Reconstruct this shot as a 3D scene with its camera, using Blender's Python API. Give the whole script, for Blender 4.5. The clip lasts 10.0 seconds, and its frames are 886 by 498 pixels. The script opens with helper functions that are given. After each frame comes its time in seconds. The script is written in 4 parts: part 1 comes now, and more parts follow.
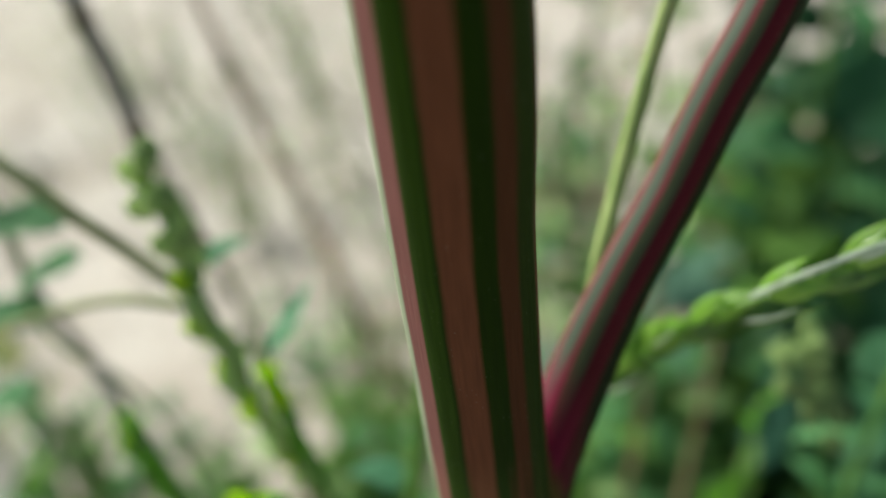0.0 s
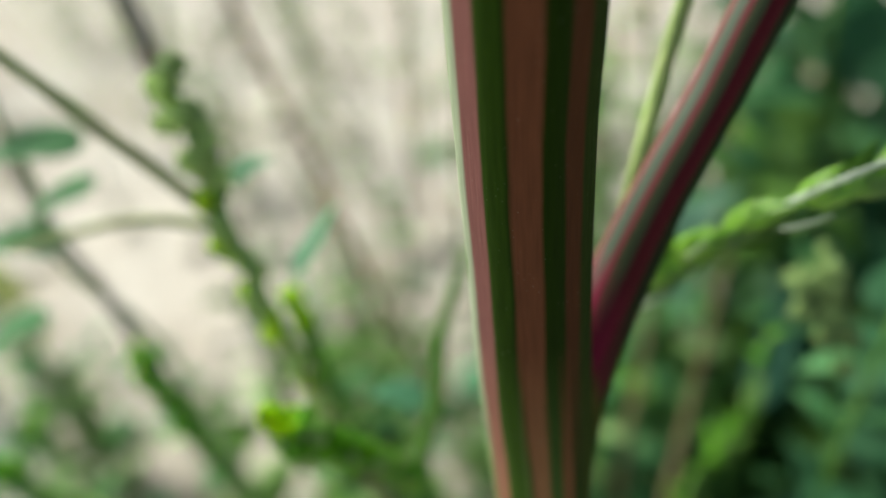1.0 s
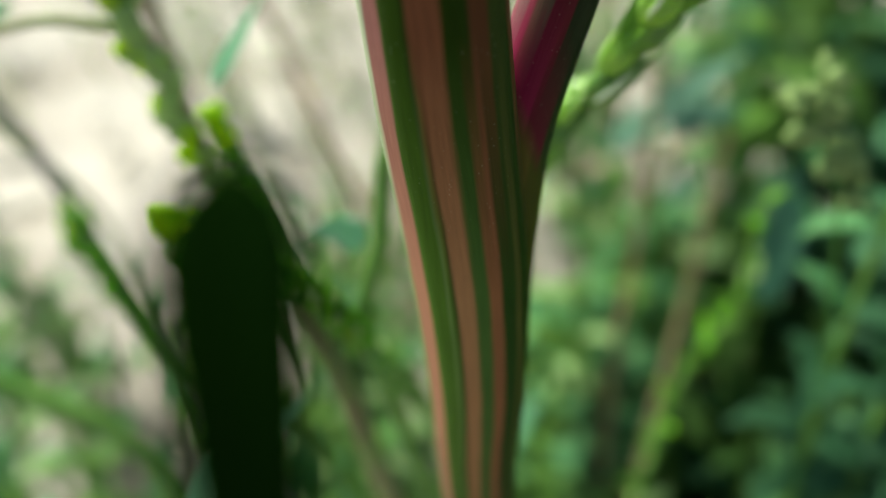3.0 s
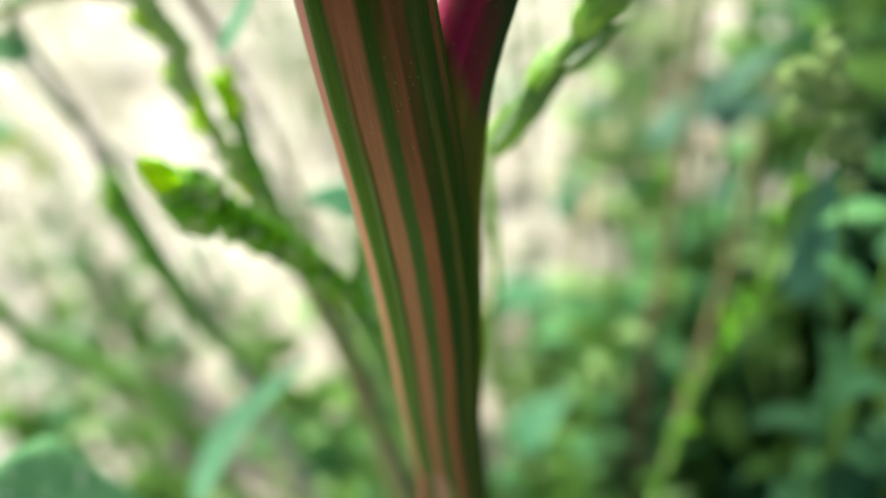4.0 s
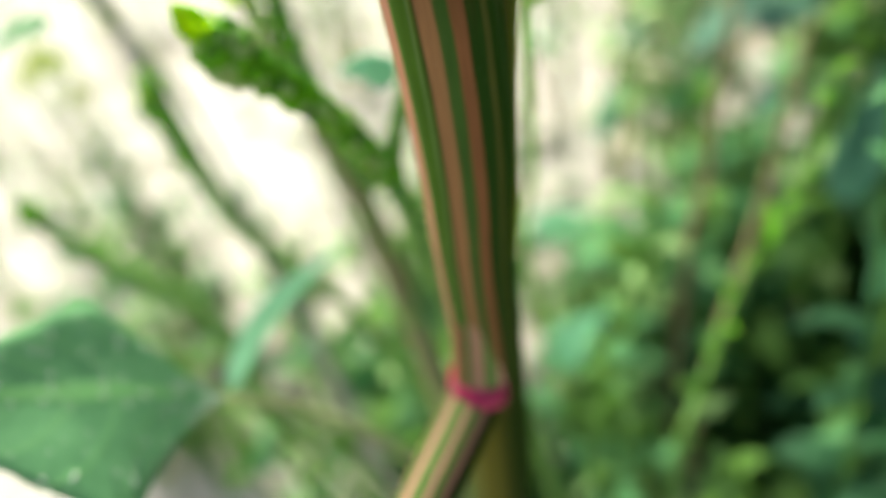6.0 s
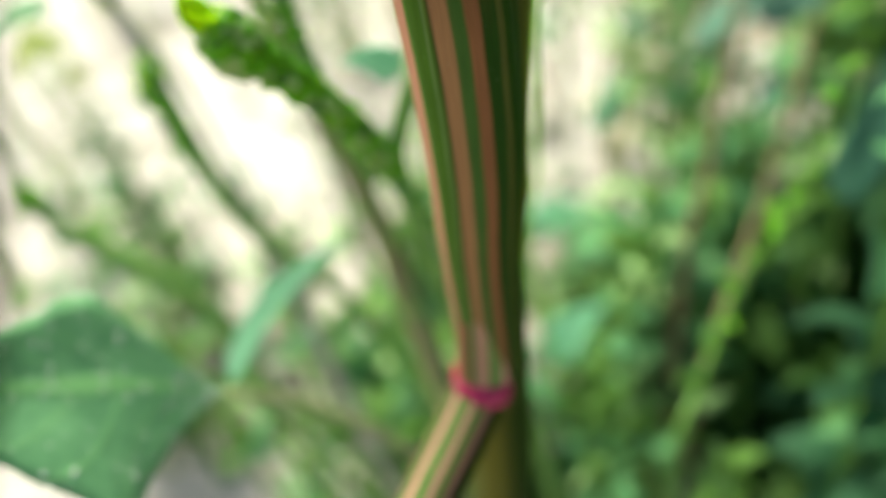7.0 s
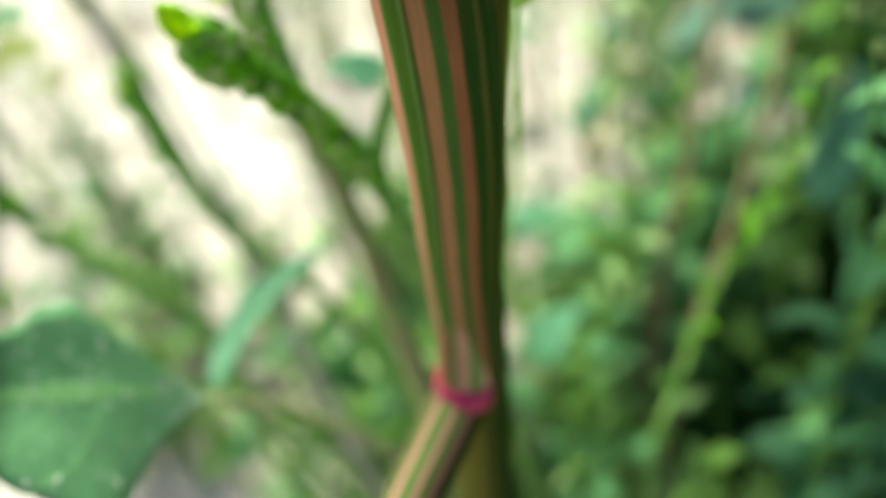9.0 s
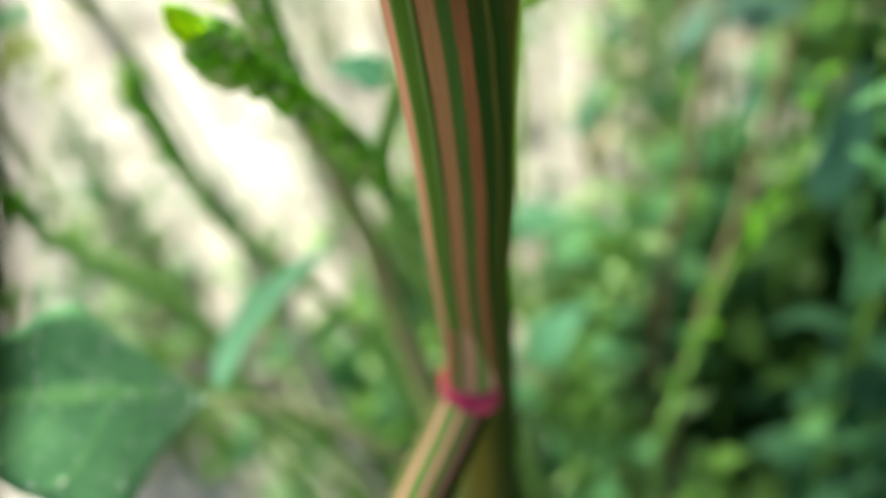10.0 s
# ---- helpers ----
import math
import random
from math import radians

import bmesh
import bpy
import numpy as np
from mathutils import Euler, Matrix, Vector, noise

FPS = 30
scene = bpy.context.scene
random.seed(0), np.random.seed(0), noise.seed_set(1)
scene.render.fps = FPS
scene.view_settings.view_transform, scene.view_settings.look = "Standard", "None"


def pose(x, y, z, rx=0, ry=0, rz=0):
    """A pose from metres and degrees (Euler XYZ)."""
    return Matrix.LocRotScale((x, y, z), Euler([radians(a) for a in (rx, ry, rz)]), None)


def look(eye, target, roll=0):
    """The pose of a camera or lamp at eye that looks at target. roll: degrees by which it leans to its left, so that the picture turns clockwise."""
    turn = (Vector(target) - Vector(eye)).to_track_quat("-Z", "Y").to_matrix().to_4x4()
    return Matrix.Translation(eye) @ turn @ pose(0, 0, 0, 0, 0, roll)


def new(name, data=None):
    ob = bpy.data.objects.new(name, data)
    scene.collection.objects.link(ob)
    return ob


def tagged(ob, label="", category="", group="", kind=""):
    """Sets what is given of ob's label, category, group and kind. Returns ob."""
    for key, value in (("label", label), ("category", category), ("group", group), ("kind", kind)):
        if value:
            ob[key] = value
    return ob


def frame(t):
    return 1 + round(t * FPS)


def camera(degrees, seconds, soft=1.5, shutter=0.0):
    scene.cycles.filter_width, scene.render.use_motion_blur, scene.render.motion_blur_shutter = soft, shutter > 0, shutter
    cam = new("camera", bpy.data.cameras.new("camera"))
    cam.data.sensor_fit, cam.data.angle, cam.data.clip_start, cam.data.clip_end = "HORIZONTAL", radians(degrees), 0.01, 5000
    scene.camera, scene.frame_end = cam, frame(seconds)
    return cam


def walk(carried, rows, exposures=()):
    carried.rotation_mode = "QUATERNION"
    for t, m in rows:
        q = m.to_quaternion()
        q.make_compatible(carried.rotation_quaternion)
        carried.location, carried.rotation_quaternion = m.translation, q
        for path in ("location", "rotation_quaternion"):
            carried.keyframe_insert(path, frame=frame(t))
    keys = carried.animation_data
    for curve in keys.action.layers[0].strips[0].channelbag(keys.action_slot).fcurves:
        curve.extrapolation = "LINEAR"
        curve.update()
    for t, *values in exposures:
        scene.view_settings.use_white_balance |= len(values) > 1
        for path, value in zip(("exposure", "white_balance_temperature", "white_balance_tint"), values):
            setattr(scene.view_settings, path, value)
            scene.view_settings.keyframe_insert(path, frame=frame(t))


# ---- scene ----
CM = 0.01  # all plans below are in centimetres
FOCUS, FSTOP = 0.053, 12.5

# t, eye, target (cm), roll
PATH = [
    (0, (0.589, -4.242, 7.073), (0.308, -2.646, 5.900), -8.31),
    (0.5, (0.343, -4.478, 7.028), (0.089, -2.927, 5.791), -8.47),
    (1, (0.065, -4.667, 6.717), (-0.170, -3.109, 5.485), -6.94),
    (1.5, (0.196, -4.838, 6.357), (-0.024, -3.263, 5.144), -6.13),
    (2, (0.347, -4.728, 5.892), (0.130, -3.165, 4.663), -6.17),
    (2.5, (0.068, -4.770, 5.026), (-0.157, -3.232, 3.768), -6.49),
    (2.7, (0.203, -4.716, 4.606), (-0.029, -3.181, 3.345), -6.56),
    (3.8, (1.933, -4.795, 4.321), (1.437, -3.297, 3.092), -11.18),
    (4, (1.851, -4.988, 4.031), (1.341, -3.469, 2.833), -10.36),
    (4.5, (1.886, -5.222, 3.648), (1.312, -3.723, 2.455), -11.48),
    (5, (1.852, -5.496, 3.489), (1.275, -4.004, 2.288), -11.25),
    (5.5, (1.912, -5.686, 2.993), (1.320, -4.202, 1.790), -12.46),
    (7, (1.721, -5.540, 3.084), (1.147, -4.090, 1.831), -11.51),
    (7.5, (1.706, -5.570, 3.168), (1.167, -4.114, 1.906), -10.88),
    (8, (1.791, -5.555, 3.190), (1.264, -4.094, 1.930), -10.57),
    (8.5, (1.805, -5.534, 3.195), (1.272, -4.079, 1.931), -10.72),
    (9, (1.744, -5.563, 3.188), (1.213, -4.104, 1.927), -10.87),
    (9.5, (1.700, -5.555, 3.225), (1.177, -4.094, 1.963), -10.62),
    (10, (1.657, -5.564, 3.181), (1.131, -4.101, 1.924), -10.64),
]
cam = camera(55.0, 10.0, 1.5)
cam.data.dof.use_dof = True
cam.data.dof.focus_distance = FOCUS
cam.data.dof.aperture_fstop = FSTOP
walk(cam, [(t, look(Vector(eye) * CM, Vector(target) * CM, roll)) for t, eye, target, roll in PATH],
     [(0.0, 0.46, 6650, -9), (1.0, 0.61, 6700, -11), (2.7, 0.72, 6750, -13), (3.8, 1.31, 6950, -12), (5.5, 1.32, 6950, -12), (10.0, 1.28, 6950, -13)])

# ---- light: bright hazy daylight from the upper left, behind the plants ----
SUN_DIR = Vector((-0.55, 0.48, 0.72)).normalized()
world = bpy.data.worlds.new("sky")
scene.world = world
world.use_nodes = True
wn = world.node_tree
sky = wn.nodes.new("ShaderNodeTexSky")
sky.sky_type = 'NISHITA'
sky.sun_disc = False
sky.sun_elevation = math.asin(SUN_DIR.z)
sky.sun_rotation = math.atan2(SUN_DIR.x, SUN_DIR.y)
sky.dust_density = 4.0
wn.nodes["Background"].inputs["Strength"].default_value = 0.10
wn.links.new(sky.outputs[0], wn.nodes["Background"].inputs["Color"])
sun = new("sun", bpy.data.lights.new("sun", 'SUN'))
sun.data.energy = 4.6
sun.data.angle = radians(28)
sun.data.color = (1.0, 0.95, 0.88)
sun.rotation_mode = 'QUATERNION'
sun.rotation_quaternion = SUN_DIR.to_track_quat("Z", "Y")


# ---- materials ----
def material(name):
    m = bpy.data.materials.new(name)
    m.use_nodes = True
    return m, m.node_tree.nodes, m.node_tree.links, m.node_tree.nodes["Principled BSDF"]


def ramp_of(nodes, stops, interpolation='LINEAR'):
    r = nodes.new("ShaderNodeValToRGB")
    r.color_ramp.interpolation = interpolation
    el = r.color_ramp.elements
    while len(el) < len(stops):
        el.new(0.5)
    for e, (p, c) in zip(el, stops):
        e.position, e.color = p, (*c, 1)
    return r


def noise_of(nodes, links, scale, detail=4.0, source=None, rough=0.55):
    n = nodes.new("ShaderNodeTexNoise")
    n.inputs["Scale"].default_value = scale
    n.inputs["Detail"].default_value = detail
    n.inputs["Roughness"].default_value = rough
    if source is None:
        source = nodes.new("ShaderNodeTexCoord").outputs["Object"]
    links.new(source, n.inputs["Vector"])
    return n


def bump_of(nodes, links, bsdf, height, strength, distance):
    b = nodes.new("ShaderNodeBump")
    b.inputs["Strength"].default_value = strength
    b.inputs["Distance"].default_value = distance
    links.new(height, b.inputs["Height"])
    links.new(b.outputs["Normal"], bsdf.inputs["Normal"])


# upper colours are deepened to hold the stem's shaded front; lower set stays lighter
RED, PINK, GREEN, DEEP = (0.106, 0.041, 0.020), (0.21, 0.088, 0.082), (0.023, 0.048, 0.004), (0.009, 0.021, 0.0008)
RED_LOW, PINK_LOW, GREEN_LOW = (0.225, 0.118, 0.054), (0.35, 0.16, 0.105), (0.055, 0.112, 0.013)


def stripe_material(name, stops, wobble=0.012, blush=(), low=None, slant=(0.0, 0.0), gloss=0.03, rough=0.5):
    """A ribbed stem skin: stripes run along it, placed by the angle stored in the UV map; fine pale meal on top.
    blush: rows of (v0, v1, colour), stretches of the length that are flushed with another colour;
    slant: how far, and towards which angle, their borders climb on one side."""
    m, nodes, links, bsdf = material(name)
    uv = nodes.new("ShaderNodeUVMap")
    sep = nodes.new("ShaderNodeSeparateXYZ")
    links.new(uv.outputs[0], sep.inputs[0])
    mapping = nodes.new("ShaderNodeMapping")
    mapping.inputs["Scale"].default_value = (6.0, 0.5, 1.0)
    links.new(uv.outputs[0], mapping.inputs[0])
    wob = noise_of(nodes, links, 3.0, 3.0, mapping.outputs[0])
    add = nodes.new("ShaderNodeMath")
    add.operation = 'MULTIPLY_ADD'
    links.new(wob.outputs["Fac"], add.inputs[0])
    add.inputs[1].default_value = wobble
    links.new(sep.outputs[0], add.inputs[2])
    off = nodes.new("ShaderNodeMath")
    off.operation = 'SUBTRACT'
    links.new(add.outputs[0], off.inputs[0])
    off.inputs[1].default_value = wobble / 2
    ramp = ramp_of(nodes, stops)
    links.new(off.outputs[0], ramp.inputs[0])
    colour = ramp.outputs[0]
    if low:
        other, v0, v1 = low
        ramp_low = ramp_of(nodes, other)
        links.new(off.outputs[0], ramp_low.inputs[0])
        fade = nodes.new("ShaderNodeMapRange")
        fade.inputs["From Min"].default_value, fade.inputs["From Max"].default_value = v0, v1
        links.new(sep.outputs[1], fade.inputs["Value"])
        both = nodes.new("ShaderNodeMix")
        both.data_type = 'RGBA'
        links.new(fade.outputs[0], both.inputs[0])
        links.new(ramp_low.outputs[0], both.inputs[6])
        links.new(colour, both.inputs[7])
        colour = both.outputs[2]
    # long faint streaks
    stretch = nodes.new("ShaderNodeMapping")
    stretch.inputs["Scale"].default_value = (60.0, 1.2, 1.0)
    links.new(uv.outputs[0], stretch.inputs[0])
    streak = noise_of(nodes, links, 2.0, 5.0, stretch.outputs[0])
    sr = ramp_of(nodes, [(0.3, (0.86, 0.86, 0.86)), (0.7, (1.13, 1.13, 1.13))])
    links.new(streak.outputs["Fac"], sr.inputs[0])
    mul = nodes.new("ShaderNodeMix")
    mul.data_type, mul.blend_type = 'RGBA', 'MULTIPLY'
    mul.inputs[0].default_value = 1.0
    links.new(colour, mul.inputs[6])
    links.new(sr.outputs[0], mul.inputs[7])
    colour = mul.outputs[2]
    lean = nodes.new("ShaderNodeMath")
    lean.operation = 'MULTIPLY_ADD'
    links.new(sep.outputs[0], lean.inputs[0])
    lean.inputs[1].default_value, lean.inputs[2].default_value = 2 * math.pi, -math.pi - radians(slant[1])
    bow = nodes.new("ShaderNodeMath")
    bow.operation = 'COSINE'
    links.new(lean.outputs[0], bow.inputs[0])
    climb = nodes.new("ShaderNodeMath")
    climb.operation = 'MULTIPLY_ADD'
    links.new(bow.outputs[0], climb.inputs[0])
    climb.inputs[1].default_value = -slant[0]
    links.new(sep.outputs[1], climb.inputs[2])
    for v0, v1, tint in blush:
        mr = nodes.new("ShaderNodeMapRange")
        mr.inputs["From Min"].default_value, mr.inputs["From Max"].default_value = v0, v1
        jag = nodes.new("ShaderNodeMath")
        jag.operation = 'MULTIPLY_ADD'
        links.new(streak.outputs["Fac"], jag.inputs[0])
        jag.inputs[1].default_value = 0.35 * abs(v1 - v0)
        links.new(climb.outputs[0], jag.inputs[2])
        links.new(jag.outputs[0], mr.inputs["Value"])
        mx = nodes.new("ShaderNodeMix")
        mx.data_type = 'RGBA'
        links.new(mr.outputs[0], mx.inputs[0])
        links.new(colour, mx.inputs[6])
        tr = ramp_of(nodes, tint)
        links.new(off.outputs[0], tr.inputs[0])
        links.new(tr.outputs[0], mx.inputs[7])
        colour = mx.outputs[2]
    # scattered mealy grains
    meal = nodes.new("ShaderNodeTexVoronoi")
    meal.inputs["Scale"].default_value = 2200.0
    links.new(nodes.new("ShaderNodeTexCoord").outputs["Object"], meal.inputs["Vector"])
    mralt = ramp_of(nodes, [(0.0, (0.32, 0.32, 0.32)), (0.14, (0.0, 0.0, 0.0))])
    links.new(meal.outputs["Distance"], mralt.inputs[0])
    patch = noise_of(nodes, links, 420.0, 2.0)
    pr = ramp_of(nodes, [(0.42, (0, 0, 0)), (0.66, (1, 1, 1))])
    links.new(patch.outputs["Fac"], pr.inputs[0])
    gate = nodes.new("ShaderNodeMix")
    gate.data_type, gate.blend_type = 'RGBA', 'MULTIPLY'
    gate.inputs[0].default_value = 1.0
    links.new(mralt.outputs[0], gate.inputs[6])
    links.new(pr.outputs[0], gate.inputs[7])
    fin = nodes.new("ShaderNodeMix")
    fin.data_type = 'RGBA'
    links.new(gate.outputs[2], fin.inputs[0])
    links.new(colour, fin.inputs[6])
    fin.inputs[7].default_value = (0.5, 0.55, 0.42, 1)
    links.new(fin.outputs[2], bsdf.inputs["Base Color"])
    bsdf.inputs["Roughness"].default_value = rough
    bsdf.inputs["Specular IOR Level"].default_value = gloss
    bump_of(nodes, links, bsdf, streak.outputs["Fac"], 0.25, 0.0002)
    return m


def deg(a):
    return (a + 180) / 360


def stripes(edges):
    """Stops for a ramp over the turn, from (angle at which it begins, colour), with short soft borders."""
    stops, soft = [], 0.005
    for n, (a, c) in enumerate(edges):
        if n:
            stops.append((deg(a) - soft, edges[n - 1][1]))
            stops.append((deg(a) + soft, c))
        else:
            stops.append((0.0, c))
    return stops


# stripes, with the side light put into the pale left rim and dark right
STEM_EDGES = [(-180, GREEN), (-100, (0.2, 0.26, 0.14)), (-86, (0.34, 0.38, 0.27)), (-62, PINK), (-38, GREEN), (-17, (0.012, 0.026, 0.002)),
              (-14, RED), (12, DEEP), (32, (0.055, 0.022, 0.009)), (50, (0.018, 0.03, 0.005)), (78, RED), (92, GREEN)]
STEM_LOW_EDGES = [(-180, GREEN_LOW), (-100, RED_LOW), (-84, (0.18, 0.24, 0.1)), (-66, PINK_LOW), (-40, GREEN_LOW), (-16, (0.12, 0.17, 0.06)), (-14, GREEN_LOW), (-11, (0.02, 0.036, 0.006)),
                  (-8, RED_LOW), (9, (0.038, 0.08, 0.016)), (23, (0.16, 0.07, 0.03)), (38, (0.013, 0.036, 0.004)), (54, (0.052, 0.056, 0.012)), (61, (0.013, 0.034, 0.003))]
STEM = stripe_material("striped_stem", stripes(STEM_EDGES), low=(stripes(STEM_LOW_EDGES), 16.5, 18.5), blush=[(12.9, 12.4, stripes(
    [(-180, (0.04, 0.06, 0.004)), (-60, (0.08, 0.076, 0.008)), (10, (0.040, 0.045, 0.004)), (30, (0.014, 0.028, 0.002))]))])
# stripes plus painted shade: near-black right side, with a yellow rim of light
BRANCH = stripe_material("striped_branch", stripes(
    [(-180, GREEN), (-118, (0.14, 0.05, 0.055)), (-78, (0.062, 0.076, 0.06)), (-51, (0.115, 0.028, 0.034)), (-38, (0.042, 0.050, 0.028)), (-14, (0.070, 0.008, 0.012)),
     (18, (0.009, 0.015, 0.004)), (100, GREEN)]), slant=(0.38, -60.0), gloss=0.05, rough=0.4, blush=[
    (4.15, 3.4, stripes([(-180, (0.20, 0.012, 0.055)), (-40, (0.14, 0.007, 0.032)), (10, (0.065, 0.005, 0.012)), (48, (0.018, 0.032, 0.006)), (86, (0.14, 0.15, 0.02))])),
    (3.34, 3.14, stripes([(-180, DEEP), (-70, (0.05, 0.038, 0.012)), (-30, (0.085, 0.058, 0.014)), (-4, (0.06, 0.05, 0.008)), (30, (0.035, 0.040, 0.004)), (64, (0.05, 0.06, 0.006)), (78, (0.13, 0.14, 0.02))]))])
RIDGE = stripe_material("striped_ridge", stripes([(-180, GREEN_LOW), (-110, (0.20, 0.26, 0.12)), (-90, (0.42, 0.21, 0.16)), (-58, (0.09, 0.16, 0.04)), (-27, (0.31, 0.17, 0.115)),
                                                  (3, (0.06, 0.115, 0.025)), (20, (0.2, 0.09, 0.05)), (76, DEEP)]))
# the dark right side holds the stalk's shading along with its stripes
PETIOLE = stripe_material("striped_petiole", stripes(
    [(-180, DEEP), (-58, (0.24, 0.11, 0.08)), (-42, (0.055, 0.12, 0.018)), (-25, (0.34, 0.165, 0.13)), (-12, (0.055, 0.12, 0.022)), (10, (0.28, 0.14, 0.11)),
     (28, (0.045, 0.085, 0.016)), (48, (0.14, 0.08, 0.055)), (70, DEEP), (110, GREEN)]), blush=[(0.26, 0.14, [(0.0, (0.42, 0.02, 0.07)), (1.0, (0.36, 0.02, 0.06))])])


def plain(name, dark, light, scale=600.0, rough=0.5, bump=0.15, gloss=0.2, glow=0.0):
    m, nodes, links, bsdf = material(name)
    n = noise_of(nodes, links, scale)
    r = ramp_of(nodes, [(0.3, dark), (0.7, light)])
    links.new(n.outputs["Fac"], r.inputs[0])
    links.new(r.outputs[0], bsdf.inputs["Base Color"])
    bsdf.inputs["Roughness"].default_value = rough
    bsdf.inputs["Specular IOR Level"].default_value = gloss
    fine = noise_of(nodes, links, scale * 4)
    bump_of(nodes, links, bsdf, fine.outputs["Fac"], bump, 0.0003)
    if glow:
        thin = nodes.new("ShaderNodeGamma")
        thin.inputs["Gamma"].default_value = 0.6
        links.new(r.outputs[0], thin.inputs["Color"])
        trans = nodes.new("ShaderNodeBsdfTranslucent")
        links.new(thin.outputs[0], trans.inputs["Color"])
        shader = nodes.new("ShaderNodeMixShader")
        shader.inputs[0].default_value = glow
        links.new(bsdf.outputs[0], shader.inputs[1])
        links.new(trans.outputs[0], shader.inputs[2])
        links.new(shader.outputs[0], nodes["Material Output"].inputs["Surface"])
    return m


def leaf_material(name, dark, light, rib, rough=0.55, glow=0.35, gloss=0.14):
    """A leaf blade: paler midrib and side veins laid by the UV map, blotches, and light coming through it."""
    m, nodes, links, bsdf = material(name)
    uv = nodes.new("ShaderNodeUVMap")
    sep = nodes.new("ShaderNodeSeparateXYZ")
    links.new(uv.outputs[0], sep.inputs[0])
    n = noise_of(nodes, links, 260.0, 5.0)
    base = ramp_of(nodes, [(0.3, dark), (0.7, light)])
    links.new(n.outputs["Fac"], base.inputs[0])
    info = nodes.new("ShaderNodeObjectInfo")
    hue = nodes.new("ShaderNodeHueSaturation")
    vary = nodes.new("ShaderNodeMapRange")
    vary.inputs["To Min"].default_value, vary.inputs["To Max"].default_value = 0.75, 1.3
    links.new(info.outputs["Random"], vary.inputs["Value"])
    links.new(vary.outputs[0], hue.inputs["Value"])
    links.new(base.outputs[0], hue.inputs["Color"])
    # distance from the midrib, 0 at the rib
    away = nodes.new("ShaderNodeMath")
    away.operation = 'ABSOLUTE'
    links.new(sep.outputs[0], away.inputs[0])
    ribr = ramp_of(nodes, [(0.0, (1, 1, 1)), (0.06, (0.9, 0.9, 0.9)), (0.11, (0, 0, 0))])
    links.new(away.outputs[0], ribr.inputs[0])
    slant = nodes.new("ShaderNodeMath")
    slant.operation = 'MULTIPLY_ADD'
    links.new(away.outputs[0], slant.inputs[0])
    slant.inputs[1].default_value = -0.3
    links.new(sep.outputs[1], slant.inputs[2])
    wave = nodes.new("ShaderNodeMath")
    wave.operation = 'PINGPONG'
    links.new(slant.outputs[0], wave.inputs[0])
    wave.inputs[1].default_value = 0.07
    veinr = ramp_of(nodes, [(0.0, (0.55, 0.55, 0.55)), (0.012, (0, 0, 0))])
    links.new(wave.outputs[0], veinr.inputs[0])
    top = nodes.new("ShaderNodeMath")
    top.operation = 'MAXIMUM'
    links.new(ribr.outputs[0], top.inputs[0])
    links.new(veinr.outputs[0], top.inputs[1])
    mix = nodes.new("ShaderNodeMix")
    mix.data_type = 'RGBA'
    links.new(top.outputs[0], mix.inputs[0])
    links.new(hue.outputs[0], mix.inputs[6])
    mix.inputs[7].default_value = (*rib, 1)
    links.new(mix.outputs[2], bsdf.inputs["Base Color"])
    bsdf.inputs["Roughness"].default_value = rough
    bsdf.inputs["Specular IOR Level"].default_value = gloss
    trans = nodes.new("ShaderNodeBsdfTranslucent")
    thin = nodes.new("ShaderNodeGamma")
    thin.inputs["Gamma"].default_value = 0.6
    links.new(mix.outputs[2], thin.inputs["Color"])
    links.new(thin.outputs[0], trans.inputs["Color"])
    shader = nodes.new("ShaderNodeMixShader")
    shader.inputs[0].default_value = glow
    links.new(bsdf.outputs[0], shader.inputs[1])
    links.new(trans.outputs[0], shader.inputs[2])
    links.new(shader.outputs[0], nodes["Material Output"].inputs["Surface"])
    bump_of(nodes, links, bsdf, top.outputs[0], 0.3, 0.0004)
    return m


TEAL_LEAF = leaf_material("blue_green_leaf", (0.055, 0.17, 0.07), (0.11, 0.285, 0.118), (0.24, 0.36, 0.15), glow=0.4)
GREEN_LEAF = leaf_material("green_leaf", (0.065, 0.15, 0.02), (0.125, 0.255, 0.04), (0.2, 0.31, 0.1), glow=0.45)
# two dark leaf copies that put the right side's shade into their colour
SHADE_DARK_LEAF = leaf_material("shade_dark_leaf", (0.028, 0.090, 0.042), (0.058, 0.150, 0.074), (0.06, 0.15, 0.075), glow=0.5)
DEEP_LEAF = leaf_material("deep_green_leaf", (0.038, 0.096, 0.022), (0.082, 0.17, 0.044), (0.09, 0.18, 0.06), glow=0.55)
MID_LEAF = leaf_material("mid_green_leaf", (0.055, 0.112, 0.02), (0.095, 0.185, 0.042), (0.12, 0.21, 0.06), glow=0.55)
SLATE_LEAF = leaf_material("slate_teal_leaf", (0.10, 0.21, 0.15), (0.16, 0.30, 0.22), (0.2, 0.33, 0.24), glow=0.3)
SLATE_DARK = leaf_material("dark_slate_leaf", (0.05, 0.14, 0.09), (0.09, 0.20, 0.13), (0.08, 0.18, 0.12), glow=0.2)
# near-black colour holds the shade on the leaf's near side
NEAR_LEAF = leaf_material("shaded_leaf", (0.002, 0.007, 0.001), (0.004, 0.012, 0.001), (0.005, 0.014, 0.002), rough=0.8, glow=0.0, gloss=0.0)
PALE_LEAF = leaf_material("pale_green_leaf", (0.20, 0.34, 0.12), (0.36, 0.50, 0.22), (0.4, 0.5, 0.28), glow=0.45)
OLIVE_LEAF = leaf_material("olive_leaf", (0.22, 0.27, 0.06), (0.36, 0.38, 0.13), (0.38, 0.40, 0.18), glow=0.5)
